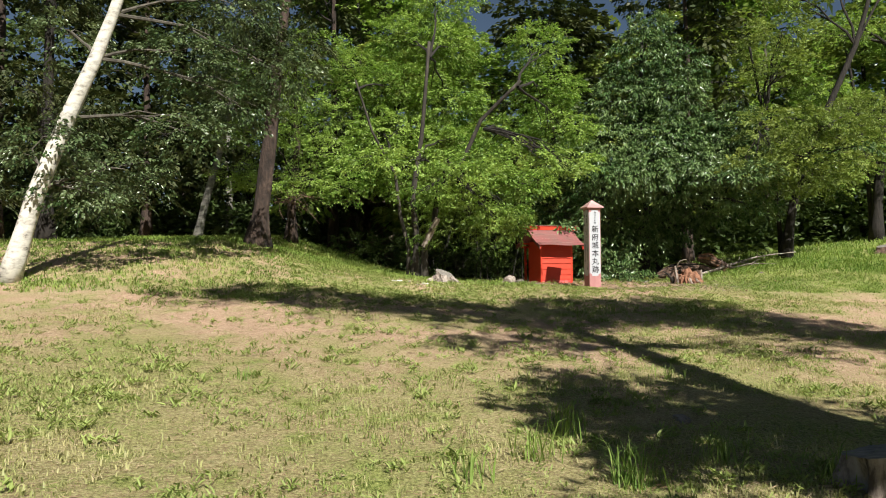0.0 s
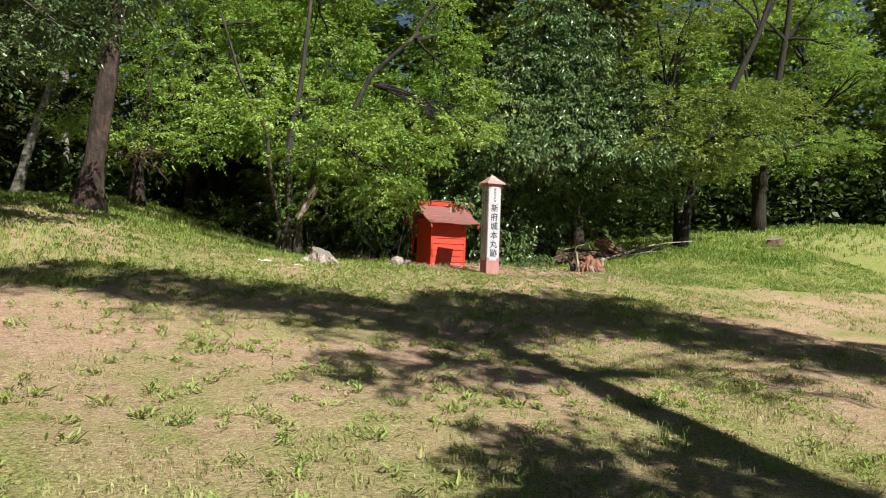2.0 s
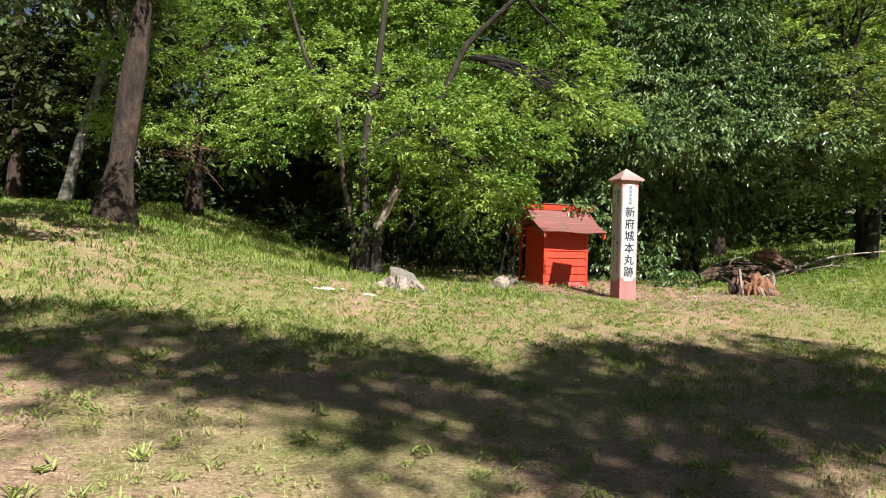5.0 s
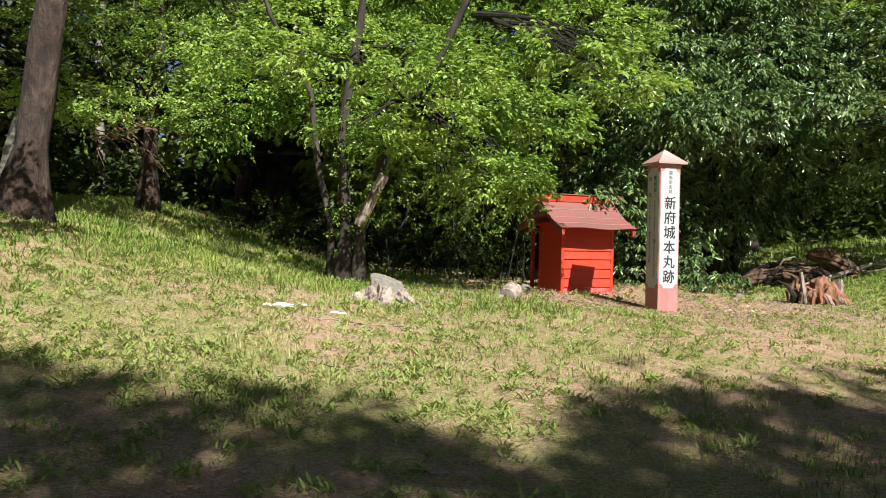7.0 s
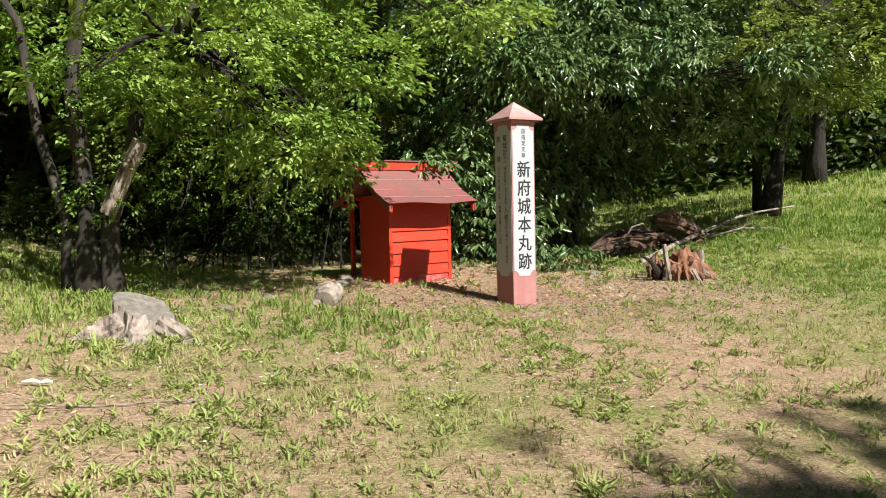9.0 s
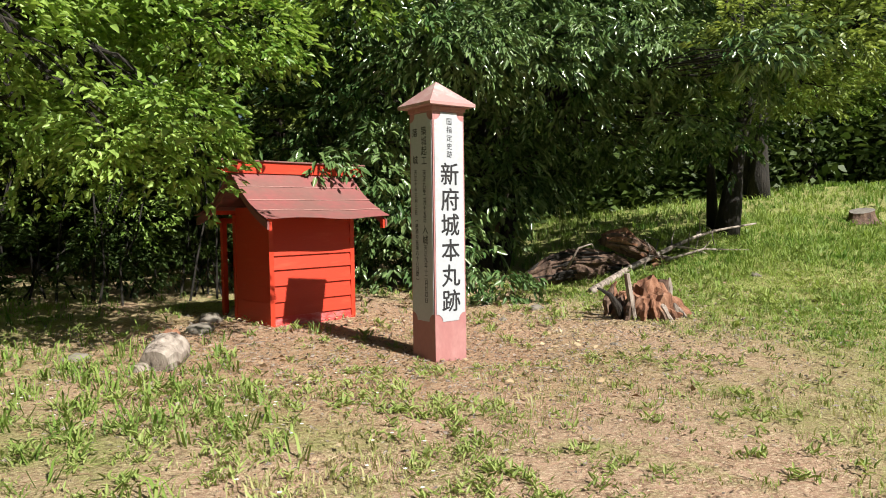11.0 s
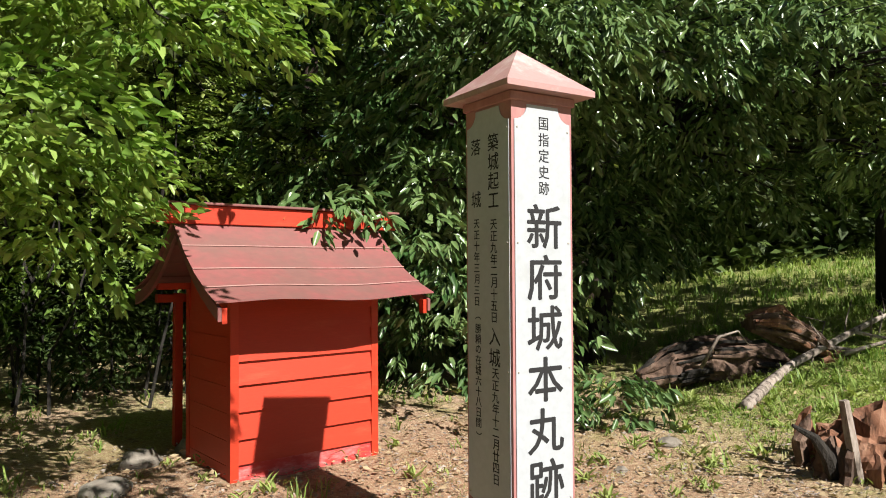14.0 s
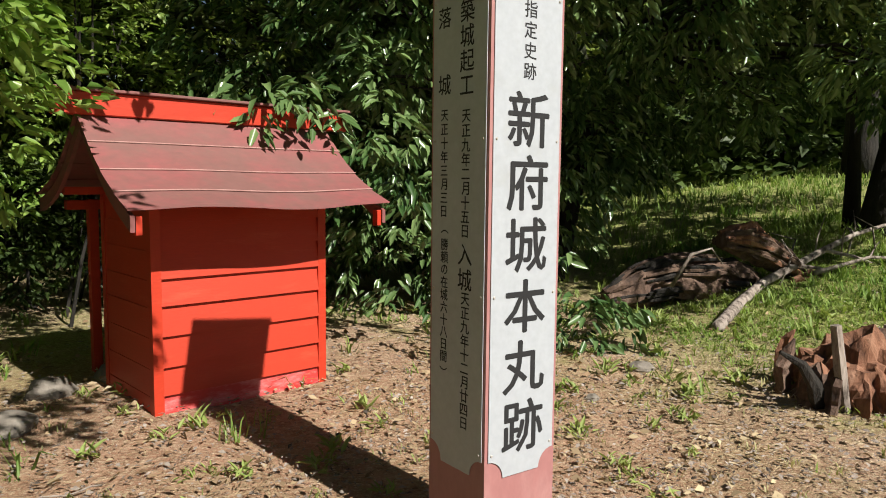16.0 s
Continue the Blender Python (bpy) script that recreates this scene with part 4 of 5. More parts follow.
# each entry of the crown: shadow's place on the ground, height above it, and size
reach = 1 / math.tan(radians(SUN_ELEVATION))
SHADE = []
for gx, gy, h, rx, ry, rz in [
        (-4.6, 13.15, 12.6, 0.80, 0.50, 0.30), (-3.3, 13.95, 12.6, 1.00, 0.70, 0.50), (-2.0, 13.75, 12.4, 1.20, 0.80, 0.60), (-0.7, 13.55, 12.0, 1.30, 0.90, 0.60), (0.6, 12.75, 11.8, 1.30, 0.85, 0.60), (1.8, 12.95, 11.6, 1.30, 0.90, 0.60),
        (3.0, 13.95, 11.6, 1.30, 1.10, 0.80), (4.2, 13.95, 11.4, 1.30, 1.00, 0.80), (5.4, 13.25, 11.0, 1.30, 0.90, 0.70), (6.6, 12.25, 10.4, 1.30, 0.80, 0.60), (7.8, 11.35, 10.0, 1.40, 0.80, 0.60), (0.5, 11.55, 10.6, 0.60, 0.42, 0.30), (1.7, 11.75, 10.4, 0.84, 0.56, 0.42),
        (3.0, 12.65, 10.2, 1.00, 0.55, 0.45), (4.5, 12.75, 10.2, 1.00, 0.50, 0.40)] + [(-1.8, 11.95, 11.2, 0.48, 0.24, 0.18), (4.1, 15.2, 11.6, 0.80, 0.50, 0.40), (4.9, 15.7, 11.6, 0.70, 0.45, 0.35), (3.1, 15.0, 11.6, 0.50, 0.40, 0.30), (2.65, 15.8, 11.6, 0.12, 0.40, 0.10), (-3.2, 14.25, 12.4, 0.50, 0.40, 0.30), (-2.2, 14.5, 12.4, 0.60, 0.40, 0.30), (5.5, 15.0, 11.4, 0.50, 0.40, 0.30), (0.2, 9.6, 9.2, 0.50, 0.25, 0.20), (6.3, 11.3, 9.8, 0.80, 0.50, 0.40), (5.5, 11.7, 10.0, 0.90, 0.60, 0.40), (4.9, 10.4, 9.2, 0.60, 0.30, 0.20), (5.5, 9.8, 9.0, 0.60, 0.30, 0.20), (7.1, 10.6, 9.6, 0.80, 0.50, 0.40), (3.7, 9.8, 8.8, 0.50, 0.20, 0.15), (4.5, 9.6, 8.8, 0.40, 0.20, 0.15), (1.1, 9.60, 9.0, 0.90, 0.50, 0.40), (2.0, 9.90, 8.8, 0.80, 0.40, 0.40), 
        (1.85, 7.00, 6.4, 0.80, 0.60, 0.50), (2.4, 6.40, 6.0, 1.00, 0.70, 0.50), (1.95, 5.40, 5.6, 0.90, 0.70, 0.50), (2.9, 5.20, 5.4, 1.00, 0.70, 0.50), (2.2, 4.20, 5.0, 1.00, 0.70, 0.50), (3.7, 4.40, 5.0, 0.2, 0.2, 0.2), (3.0, 3.20, 4.6, 0.2, 0.2, 0.2), (3.4, 5.90, 5.8, 0.90, 0.60, 0.50), (4.2, 5.20, 5.4, 0.90, 0.60, 0.50), (2.1, 6.20, 5.9, 0.90, 0.60, 0.50), (1.45, 5.90, 5.8, 0.5, 0.5, 0.40)]:
    flat = Vector((to_sun.x, to_sun.y, 0)).normalized()
    SHADE.append((gx + flat.x * h * reach, gy + flat.y * h * reach, gz(gx, gy) + h, rx, ry, rz))
shadow_tree()


# ---------------------------------------------------------------- the inscribed post
def lettering(text, size, bold=0.0):
    """A mesh of one character, centred, about size high, lying in x and z and facing -y."""
    cu = bpy.data.curves.new("character", "FONT")
    cu.body, cu.size, cu.align_x, cu.align_y = text, size, "CENTER", "CENTER"
    cu.offset, cu.resolution_u, cu.extrude = 0.0, 2, 0.0
    ob = new("character", cu)
    bpy.context.view_layer.update()
    me = bpy.data.meshes.new_from_object(ob.evaluated_get(bpy.context.evaluated_depsgraph_get()))
    bpy.data.objects.remove(ob)
    bpy.data.curves.remove(cu)
    co = np.zeros(len(me.vertices) * 3, np.float32)
    me.vertices.foreach_get("co", co)
    co = co.reshape(-1, 3)
    if len(co):
        mid = (co[:, :2].max(0) + co[:, :2].min(0)) / 2
        co = np.stack([co[:, 0] - mid[0], -co[:, 2], co[:, 1] - mid[1]], 1)
        me.vertices.foreach_set("co", co.ravel())
    if bold and len(co):
        # thicken the strokes like a brush, by near copies a hair behind one another
        polys = [tuple(pl.vertices) for pl in me.polygons]
        g = Geo()
        for k, (dx, dz) in enumerate(((0, 0), (-bold, 0), (bold, 0), (0, bold * 0.7), (0, -bold * 0.7))):
            g.add([(a + dx, b + 0.0002 * k, c + dz) for a, b, c in co], polys)
        bpy.data.meshes.remove(me)
        return g.mesh("character", M_INK)
    me.materials.clear()
    me.materials.append(M_INK)
    me.update()
    return me


def plate(width, z0, z1, notch, y):
    """A thin plate with hollowed corners, facing -y."""
    out = []
    for cx, cz, a0 in ((-width / 2, z0, 90), (width / 2, z0, 180), (width / 2, z1, 270), (-width / 2, z1, 0)):
        for k in range(7):
            a = radians(a0 - 15 * k)
            out.append((cx + notch * math.cos(a), cz + notch * math.sin(a)))
    g = Geo()
    n = len(out)
    g.add([(x, y, z) for x, z in out] + [(x, y - 0.003, z) for x, z in out], [tuple(range(n)), tuple(range(n, 2 * n))[::-1]] + [(i, (i + 1) % n, n + (i + 1) % n, n + i) for i in range(n)])
    return g


def build_post():
    W, H = 0.37, 2.44
    cx, cy, turn = 4.487, 21.52, 14.5
    base = 0.66
    post = thing("inscribed_post", "tall pink post with white lettered plates and a pyramid cap", "signpost", (cx, cy, base), turn)
    h = W / 2
    g = Geo().box((-h, -h, -0.12), (h, h, H), 0.006)
    part("shaft", g, M_PINK, post, "faded pink painted shaft")
    e, ap = 0.268, 0.26
    g = Geo()
    z0 = H - 0.01
    low = [(-e, -e), (e, -e), (e, e), (-e, e)]
    v = [(x, y, z0) for x, y in low] + [(x, y, z0 + 0.028) for x, y in low] + [(0, 0, z0 + ap)]
    g.add(v, [(3, 2, 1, 0)] + [(i, (i + 1) % 4, 4 + (i + 1) % 4, 4 + i) for i in range(4)] + [(4 + i, 4 + (i + 1) % 4, 8) for i in range(4)])
    part("cap", g, M_CAP, post, "peeling pink pyramid cap")
    part("cap_block", Geo().box((-h - 0.012, -h - 0.012, H - 0.055), (h + 0.012, h + 0.012, H - 0.012), 0.004), M_PINK, post)
    front = plate(W - 0.03, 0.40, 2.372, 0.075, -h - 0.002)
    part("front_plate", front, M_WHITE, post, "white plate lettered in black")
    side = plate(W - 0.03, 0.40, 2.372, 0.075, -h - 0.002)
    sp = part("side_plate", side, M_WHITE, post, "white plate lettered in two columns")
    sp.matrix_local = pose(0, 0, 0, 0, 0, -90)
    for x in (-0.155, 0.155):
        for z in (0.50, 1.12, 1.72, 2.26):
            for plate_turn in (0, -90):
                s = part("screw", Geo().tube([(0, 0, 0), (0, -0.004, 0)], [0.006, 0.004], 8), M_SCREW, post)
                s.matrix_local = pose(0, 0, 0, 0, 0, plate_turn) @ pose(x, -h - 0.005, z)
    rows = [("国", 0, 2.288, 0.068), ("指", 0, 2.211, 0.068), ("定", 0, 2.134, 0.068), ("史", 0, 2.057, 0.068), ("跡", 0, 1.980, 0.068)]
    rows += [(c, 0, 1.797 - 0.2405 * i, 0.225) for i, c in enumerate("新府城本丸跡")]
    for c, x, z, s in rows:
        ch = part("character", lettering(c, s, 0.0042 if s > 0.2 else 0.0008), M_INK, post)
        ch.matrix_local = pose(x + 0.005, -h - 0.0062, z)
    cols = [("築城起工", 0.135, 2.205, 0.093, 0.105), ("天正九年二月十五日", 0.135, 1.81, 0.0555, 0.066), ("入城", 0.133, 1.275, 0.099, 0.108), ("天正九年十二月廿四日", 0.128, 1.10, 0.0555, 0.066),
            ("落", 0.28, 2.20, 0.1, 0.1), ("城", 0.278, 1.94, 0.1, 0.1), ("天正十年三月三日", 0.276, 1.82, 0.0545, 0.06), ("︵勝頼の在城六十八日間︶", 0.268, 1.357, 0.0512, 0.06)]
    for text, d, z, step, s in cols:
        for i, c in enumerate(text):
            ch = part("character", lettering(c, s * 0.86, 0.0009), M_INK, post)
            ch.matrix_local = pose(0, 0, 0, 0, 0, -90) @ pose(h - d, -h - 0.0062, z - i * step)


# ---------------------------------------------------------------- the little red shrine
def build_shrine():
    L, D = 1.20, 0.82
    sh = thing("small_shrine", "small red-painted wooden shrine with a curved sheet roof", "shrine", (3.157, 23.323, 0.80), 21.6)
    # local axes: x along the near wall, y away, z up
    zs = [-0.04, 0.125, 0.294, 0.481, 0.663, 0.825, 1.0, 1.16, 1.30]
    for i in range(len(zs) - 1):
        g = Geo()
        lo, hi = zs[i] + 0.006, zs[i + 1]
        pr = [(0.0, lo), (-0.028, lo), (-0.004, hi + 0.004), (0.0, hi + 0.004)]
        y0 = 0.021
        v = [(0.055, y0 + a, z) for a, z in pr] + [(L - 0.055, y0 + a, z) for a, z in pr]
        g.add(v, [(0, 1, 2, 3), (7, 6, 5, 4), (0, 4, 5, 1), (1, 5, 6, 2), (2, 6, 7, 3), (3, 7, 4, 0)])
        part("board", g, M_REDFOOT if i == 0 else M_RED, sh)
    part("wall_panel", Geo().box((0.05, 0.0195, -0.03), (L - 0.05, 0.04, 1.32)), M_RED, sh)
    for x0 in (0.0, L - 0.06):
        for y0 in (-0.005, D - 0.055):
            part("corner_post", Geo().box((x0, y0, -0.08), (x0 + 0.06, y0 + 0.06, 1.31), 0.004), M_RED, sh)
    for x0 in (0.012, L - 0.042):
        part("side_wall", Geo().box((x0, 0.056, -0.02), (x0 + 0.03, D - 0.056, 1.39), 0.002), M_RED, sh)
        for i in range(7):
            xo = x0 - 0.006 if x0 < 0.5 else x0 + 0.031
            part("board", Geo().box((xo, 0.058, zs[i]), (xo + 0.005, D - 0.058, zs[i + 1] - 0.006)), M_RED, sh)
    part("front_wall", Geo().box((0.061, D - 0.05, -0.02), (L - 0.061, D - 0.02, 1.3)), M_RED, sh)
    part("floor_beam", Geo().box((-0.02, -0.02, -0.11), (L + 0.02, D + 0.02, -0.082), 0.004), M_OLDWOOD, sh)
    for x0 in (0.02, L - 0.17):
        for y0 in (0.02, D - 0.17):
            part("foot_stone", Geo().box((x0, y0, -0.26), (x0 + 0.15, y0 + 0.15, -0.112), 0.02), M_STONE, sh)
    # roof: two curved slopes of overlapping sheets
    def slope(y_ridge, z_ridge, y_eave, z_eave, curve, rows, name):
        for r in range(rows):
            cuts = [-0.27, 0.33 + 0.10 * (r % 2), 0.90 - 0.12 * (r % 3), 1.43]
            for a, b in zip(cuts[:-1], cuts[1:]):
                g = Geo()
                n, mcol = 4, 6
                top, bot = [], []
                for i in range(n + 1):
                    t = (r + i / n) / rows
                    for j in range(mcol + 1):
                        x = a + (b - a) * j / mcol
                        y = y_ridge + (y_eave - y_ridge) * t
                        z = z_ridge + (z_eave - z_ridge) * t - curve * math.sin(math.pi * t) * 0.9
                        z += 0.007 * (i / n) + 0.012 * t * t * math.sin(x * 5.1 + 0.6) + 0.004 * noise.noise(Vector((x * 4, t * 5, 0.3)))
                        z += 0.008 * t * t * ((x - 0.58) / 0.8) ** 2
                        top.append((x, y, z + 0.004))
                        bot.append((x, y, z - 0.004))
                w = mcol + 1
                k = len(top)
                f = []
                for i in range(n):
                    for j in range(mcol):
                        q = (i * w + j, i * w + j + 1, (i + 1) * w + j + 1, (i + 1) * w + j)
                        f += [q, tuple(k + m for m in q[::-1])]
                for j in range(mcol):
                    f += [(j, k + j, k + j + 1, j + 1), (n * w + j, n * w + j + 1, k + n * w + j + 1, k + n * w + j)]
                for i in range(n):
                    f += [(i * w, (i + 1) * w, k + (i + 1) * w, k + i * w), (i * w + mcol, k + i * w + mcol, k + (i + 1) * w + mcol, (i + 1) * w + mcol)]
                part(name, g.add(top + bot, f), M_ROOF, sh)
    yr, zr = 0.36, 1.80
    slope(yr, zr, -0.42, 1.25, 0.075, 4, "roof_sheet")
    slope(yr, zr, 1.27, 1.30, 0.11, 5, "roof_sheet")
    for r in (1, 2, 3):
        t = r / 4
        pts = [(-0.272 + 1.704 * j / 14, yr + (-0.42 - yr) * t - 0.004, zr + (1.25 - zr) * t - 0.0675 * math.sin(math.pi * t) + 0.010 + 0.012 * t * t * math.sin((-0.27 + 1.70 * j / 14) * 5.1 + 0.6) + 0.008 * t * t * ((-0.85 + 1.70 * j / 14) / 0.8) ** 2) for j in range(15)]
        part("sheet_seam", Geo().tube(pts, [0.004] * 15, 5), M_ROOFEDGE, sh, "pale worn sheet edge")
    # ridge box with a flat lid
    part("ridge_board", Geo().box((-0.39, yr - 0.05, zr - 0.02), (1.60, yr + 0.05, zr + 0.115), 0.006), M_RED, sh, "bright red ridge box")
    part("ridge_lid", Geo().box((-0.42, yr - 0.075, zr + 0.116), (1.62, yr + 0.075, zr + 0.135), 0.004), M_ROOF, sh)
    # bargeboards and rafter ends
    for x0 in (-0.25, 1.385):
        for ye, ze, cv in ((-0.40, 1.237, 0.075), (1.25, 1.285, 0.11)):
            g = Geo()
            top = []
            for i in range(9):
                t = i / 8
                y, z = yr + (ye - yr) * t, zr + (ze - zr) * t - cv * math.sin(math.pi * t) * 0.9 - 0.012
                top.append((y, z))
            v = [(x0, y, z) for y, z in top] + [(x0, y, z - 0.085) for y, z in top] + [(x0 + 0.025, y, z) for y, z in top] + [(x0 + 0.025, y, z - 0.085) for y, z in top]
            f = []
            for i in range(8):
                f += [(i, i + 1, 10 + i, 9 + i), (18 + i, 27 + i, 28 + i, 19 + i), (i, 18 + i, 19 + i, i + 1), (9 + i, 10 + i, 28 + i, 27 + i)]
            f += [(0, 9, 27, 18), (8, 26, 35, 17)]
            part("bargeboard", g.add(v, f), M_ROOF, sh)
    for x0 in (-0.215, 1.355):
        part("bracket", Geo().box((x0, -0.385, 1.12), (x0 + 0.032, -0.335, 1.225), 0.004), M_RED, sh)
    part("eave_beam", Geo().box((-0.22, -0.03, 1.31), (1.38, 0.03, 1.36), 0.004), M_RED, sh)
    part("eave_beam", Geo().box((-0.22, D - 0.03, 1.31), (1.38, D + 0.03, 1.36), 0.004), M_RED, sh)
    for x0 in (0.02, L - 0.08):
        p = part("porch_post", Geo().box((x0, 1.12, -0.02), (x0 + 0.06, 1.18, 1.27), 0.004), M_RED, sh)
        part("post_stone", Geo().box((x0 - 0.04, 1.08, -0.20), (x0 + 0.10, 1.22, -0.022), 0.02), M_STONE, p)
    part("porch_beam", Geo().box((-0.12, 1.12, 1.20), (L + 0.12, 1.18, 1.265), 0.004), M_RED, sh)


# ---------------------------------------------------------------- stumps, logs and stones
def lump(name, label, category, at, size, mat, seed, top=None, sides=22, rings=9, jag=0.0, flare=0.25, parent=None, rough=0.18):
    """A stump: an uneven flared drum, cut along a tilted plane (nx, ny) at its top, or broken with a jagged rim."""
    x, y = at
    z = gz(x, y) - 0.05
    g = Geo()
    verts = []
    for i in range(rings + 1):
        t = i / rings
        for k in range(sides):
            a = 2 * math.pi * k / sides
            n1 = noise.noise(Vector((math.cos(a) * 1.6 + seed, math.sin(a) * 1.6, t * 0.6)))
            n2 = noise.noise(Vector((math.cos(a) * 6 + seed, math.sin(a) * 6, t * 1.2))) + 0.5 * noise.noise(Vector((math.cos(a) * 13, math.sin(a) * 13 + seed, t * 2.0)))
            r = (1 + rough * n1 + rough * 0.5 * n2) * (1 + flare * (1 - t) ** 2.2 * (1.0 + 0.9 * n1))
            px, py = math.cos(a) * size[0] / 2 * r, math.sin(a) * size[1] / 2 * r
            h = size[2]
            if top:
                h *= 1 + top[0] * math.cos(a) + top[1] * math.sin(a)
            if jag:
                h *= 1 - jag * (0.5 + 0.5 * noise.noise(Vector((math.cos(a) * 3 + seed * 2, math.sin(a) * 3, 5))) + 0.35 * noise.noise(Vector((math.cos(a) * 9, math.sin(a) * 9 + seed, 2))))
            verts.append((px, py, t * h))
    faces = [(i * sides + k, i * sides + (k + 1) % sides, (i + 1) * sides + (k + 1) % sides, (i + 1) * sides + k) for i in range(rings) for k in range(sides)]
    root = thing(name, label, category, (x, y, z))
    part("bark", g.add(verts, faces), mat, root)
    ring = verts[rings * sides:]
    cz = sum(v[2] for v in ring) / sides - (size[2] * 0.35 if jag else 0.0)
    tv = list(ring) + [(v[0] * 0.55, v[1] * 0.55, cz + (v[2] - cz) * 0.55) for v in ring] + [(0, 0, cz)]
    tf = [(k, (k + 1) % sides, sides + (k + 1) % sides, sides + k) for k in range(sides)] + [(sides + k, sides + (k + 1) % sides, 2 * sides) for k in range(sides)]
    part("cut_face" if not jag else "broken_heart", Geo().add(tv, tf), M_CUTWOOD if not jag else M_ROTWOOD, root)
    return root


def stone(x, y, s, seed, label="grey field stone half sunk in the grass", name="stone"):
    bm = bmesh.new()
    bmesh.ops.create_icosphere(bm, subdivisions=3, radius=1.0)
    for v in bm.verts:
        d = v.co.normalized()
        v.co = d * (1 + 0.28 * noise.noise(d * 1.3 + Vector((seed, 0, 0))) + 0.10 * noise.noise(d * 4 + Vector((0, seed, 0))))
        v.co = Vector((v.co.x * s[0] / 2, v.co.y * s[1] / 2, v.co.z * s[2] / 2))
    me = bpy.data.meshes.new(name)
    bm.to_mesh(me)
    bm.free()
    me.materials.append(M_STONE)
    ob = new(name, me)
    ob.matrix_world = pose(x, y, gz(x, y) + s[2] * 0.08, 0, 0, seed * 40)
    tagged(ob, label, "stone")


def build_ground_things():
    def fine_path(pts, n=5):
        out = []
        for a, b in zip(pts[:-1], pts[1:]):
            out += [Vector(a).lerp(Vector(b), k / n) for k in range(n)]
        return out + [Vector(pts[-1])]

    def fine_radii(rr, n=5):
        out = []
        for a, b in zip(rr[:-1], rr[1:]):
            out += [a + (b - a) * k / n for k in range(n)]
        return out + [rr[-1]]
    st = lump("tree_stump", "bleached grey tree stump with a slanting cut and a spreading root", "stump", (0.06, 19.5), (0.50, 0.46, 0.33), M_PALEWOOD, 1.3, (-0.30, 0.22), flare=0.95, rough=0.24, sides=64, rings=14)
    for pts, rr in (([(-0.18, -0.06, 0.20), (-0.36, -0.12, 0.13), (-0.54, -0.20, 0.06), (-0.70, -0.30, 0.0)], [0.11, 0.09, 0.06, 0.03]), ([(0.16, -0.12, 0.17), (0.32, -0.22, 0.07), (0.44, -0.28, 0.0)], [0.10, 0.07, 0.03]), ([(-0.02, -0.18, 0.18), (-0.03, -0.36, 0.08), (-0.06, -0.48, 0.0)], [0.10, 0.07, 0.03])):
        part("root", Geo().tube(fine_path(pts), fine_radii(rr), 14, 0.45), M_PALEWOOD, st)
    st = lump("tree_stump", "rotten tree stump crumbling to red dust between pale roots", "stump", (7.48, 22.3), (0.50, 0.40, 0.36), M_ROTDARK, 4.1, None, jag=0.5, flare=0.5, rough=0.5, sides=40, rings=10)
    # crumbling red heartwood that slides down one side
    bm = bmesh.new()
    bmesh.ops.create_icosphere(bm, subdivisions=4, radius=1.0)
    for v in bm.verts:
        d = v.co.normalized()
        q = 1 + 0.22 * noise.noise(d * 2.2) + 0.20 * noise.noise(d * 6.0) + 0.12 * noise.noise(d * 15.0)
        drop = max(0.0, d.x) * 0.14
        v.co = Vector((d.x * q * 0.46 + 0.15, d.y * q * 0.40 - 0.02, max(-0.03, d.z * q * 0.47 - drop)))
    me = bpy.data.meshes.new("heartwood")
    bm.to_mesh(me)
    bm.free()
    me.materials.append(M_ROTWOOD)
    ob = new("heartwood", me)
    ob.parent = st
    for k in range(60):
        a, r = random.uniform(-1.6, 0.7), random.uniform(0.30, 0.78)
        q = random.uniform(0.015, 0.045)
        c = Vector((math.cos(a) * r * 0.95 + 0.08, math.sin(a) * r * 0.55, max(0.0, 0.30 - 0.42 * r) + q * 0.3))
        part("crumb", Geo().tube([c + Vector((-q, 0, 0)), c + Vector((0, 0.01, q * 0.6)), c + Vector((q, 0.02, -q * 0.2))], [q * 0.5, q * 0.8, q * 0.3], 6, 0.6), random.choice((M_ROTWOOD, M_ROTWOOD, M_ROTDARK)), st)
    # weathered root flares: foot angle, foot reach, top reach, top height, thickness
    for ang, foot, top, hgt, w, mat in ((-100, 0.40, 0.26, 0.30, 0.050, M_ROTWOOD), (-78, 0.46, 0.26, 0.26, 0.055, M_PALEWOOD), (-122, 0.42, 0.30, 0.24, 0.06, M_ROTWOOD), (-50, 0.52, 0.16, 0.42, 0.045, M_PALEWOOD),
                                        (-148, 0.44, 0.32, 0.34, 0.07, M_ROTDARK), (-170, 0.42, 0.34, 0.30, 0.07, M_ROTDARK), (-66, 0.50, 0.33, 0.18, 0.05, M_ROTWOOD), (-90, 0.50, 0.36, 0.15, 0.04, M_ROTDARK), (150, 0.42, 0.34, 0.40, 0.07, M_ROTDARK), (110, 0.4, 0.34, 0.42, 0.08, M_ROTWOOD)):
        c, d = math.cos(radians(ang)), math.sin(radians(ang))
        side = random.uniform(-0.05, 0.05)
        pts = [(c * foot * 1.12 + side, d * foot * 1.1, -0.02), (c * (foot * 0.92) + side * 0.2, d * foot * 0.95, hgt * 0.25), (c * (foot * 0.5 + top * 0.5) - side * 0.5, d * (foot * 0.55 + top * 0.5), hgt * 0.6), (c * top + side * 0.4, d * top * 1.15, hgt * 0.9), (c * top * 0.9, d * top, hgt * 1.08)]
        part("root", Geo().tube(fine_path(pts, 3), fine_radii([w * 0.25, w * 0.65, w * 0.8, w * 0.5, w * 0.1], 3), 9, 0.7), mat, st)
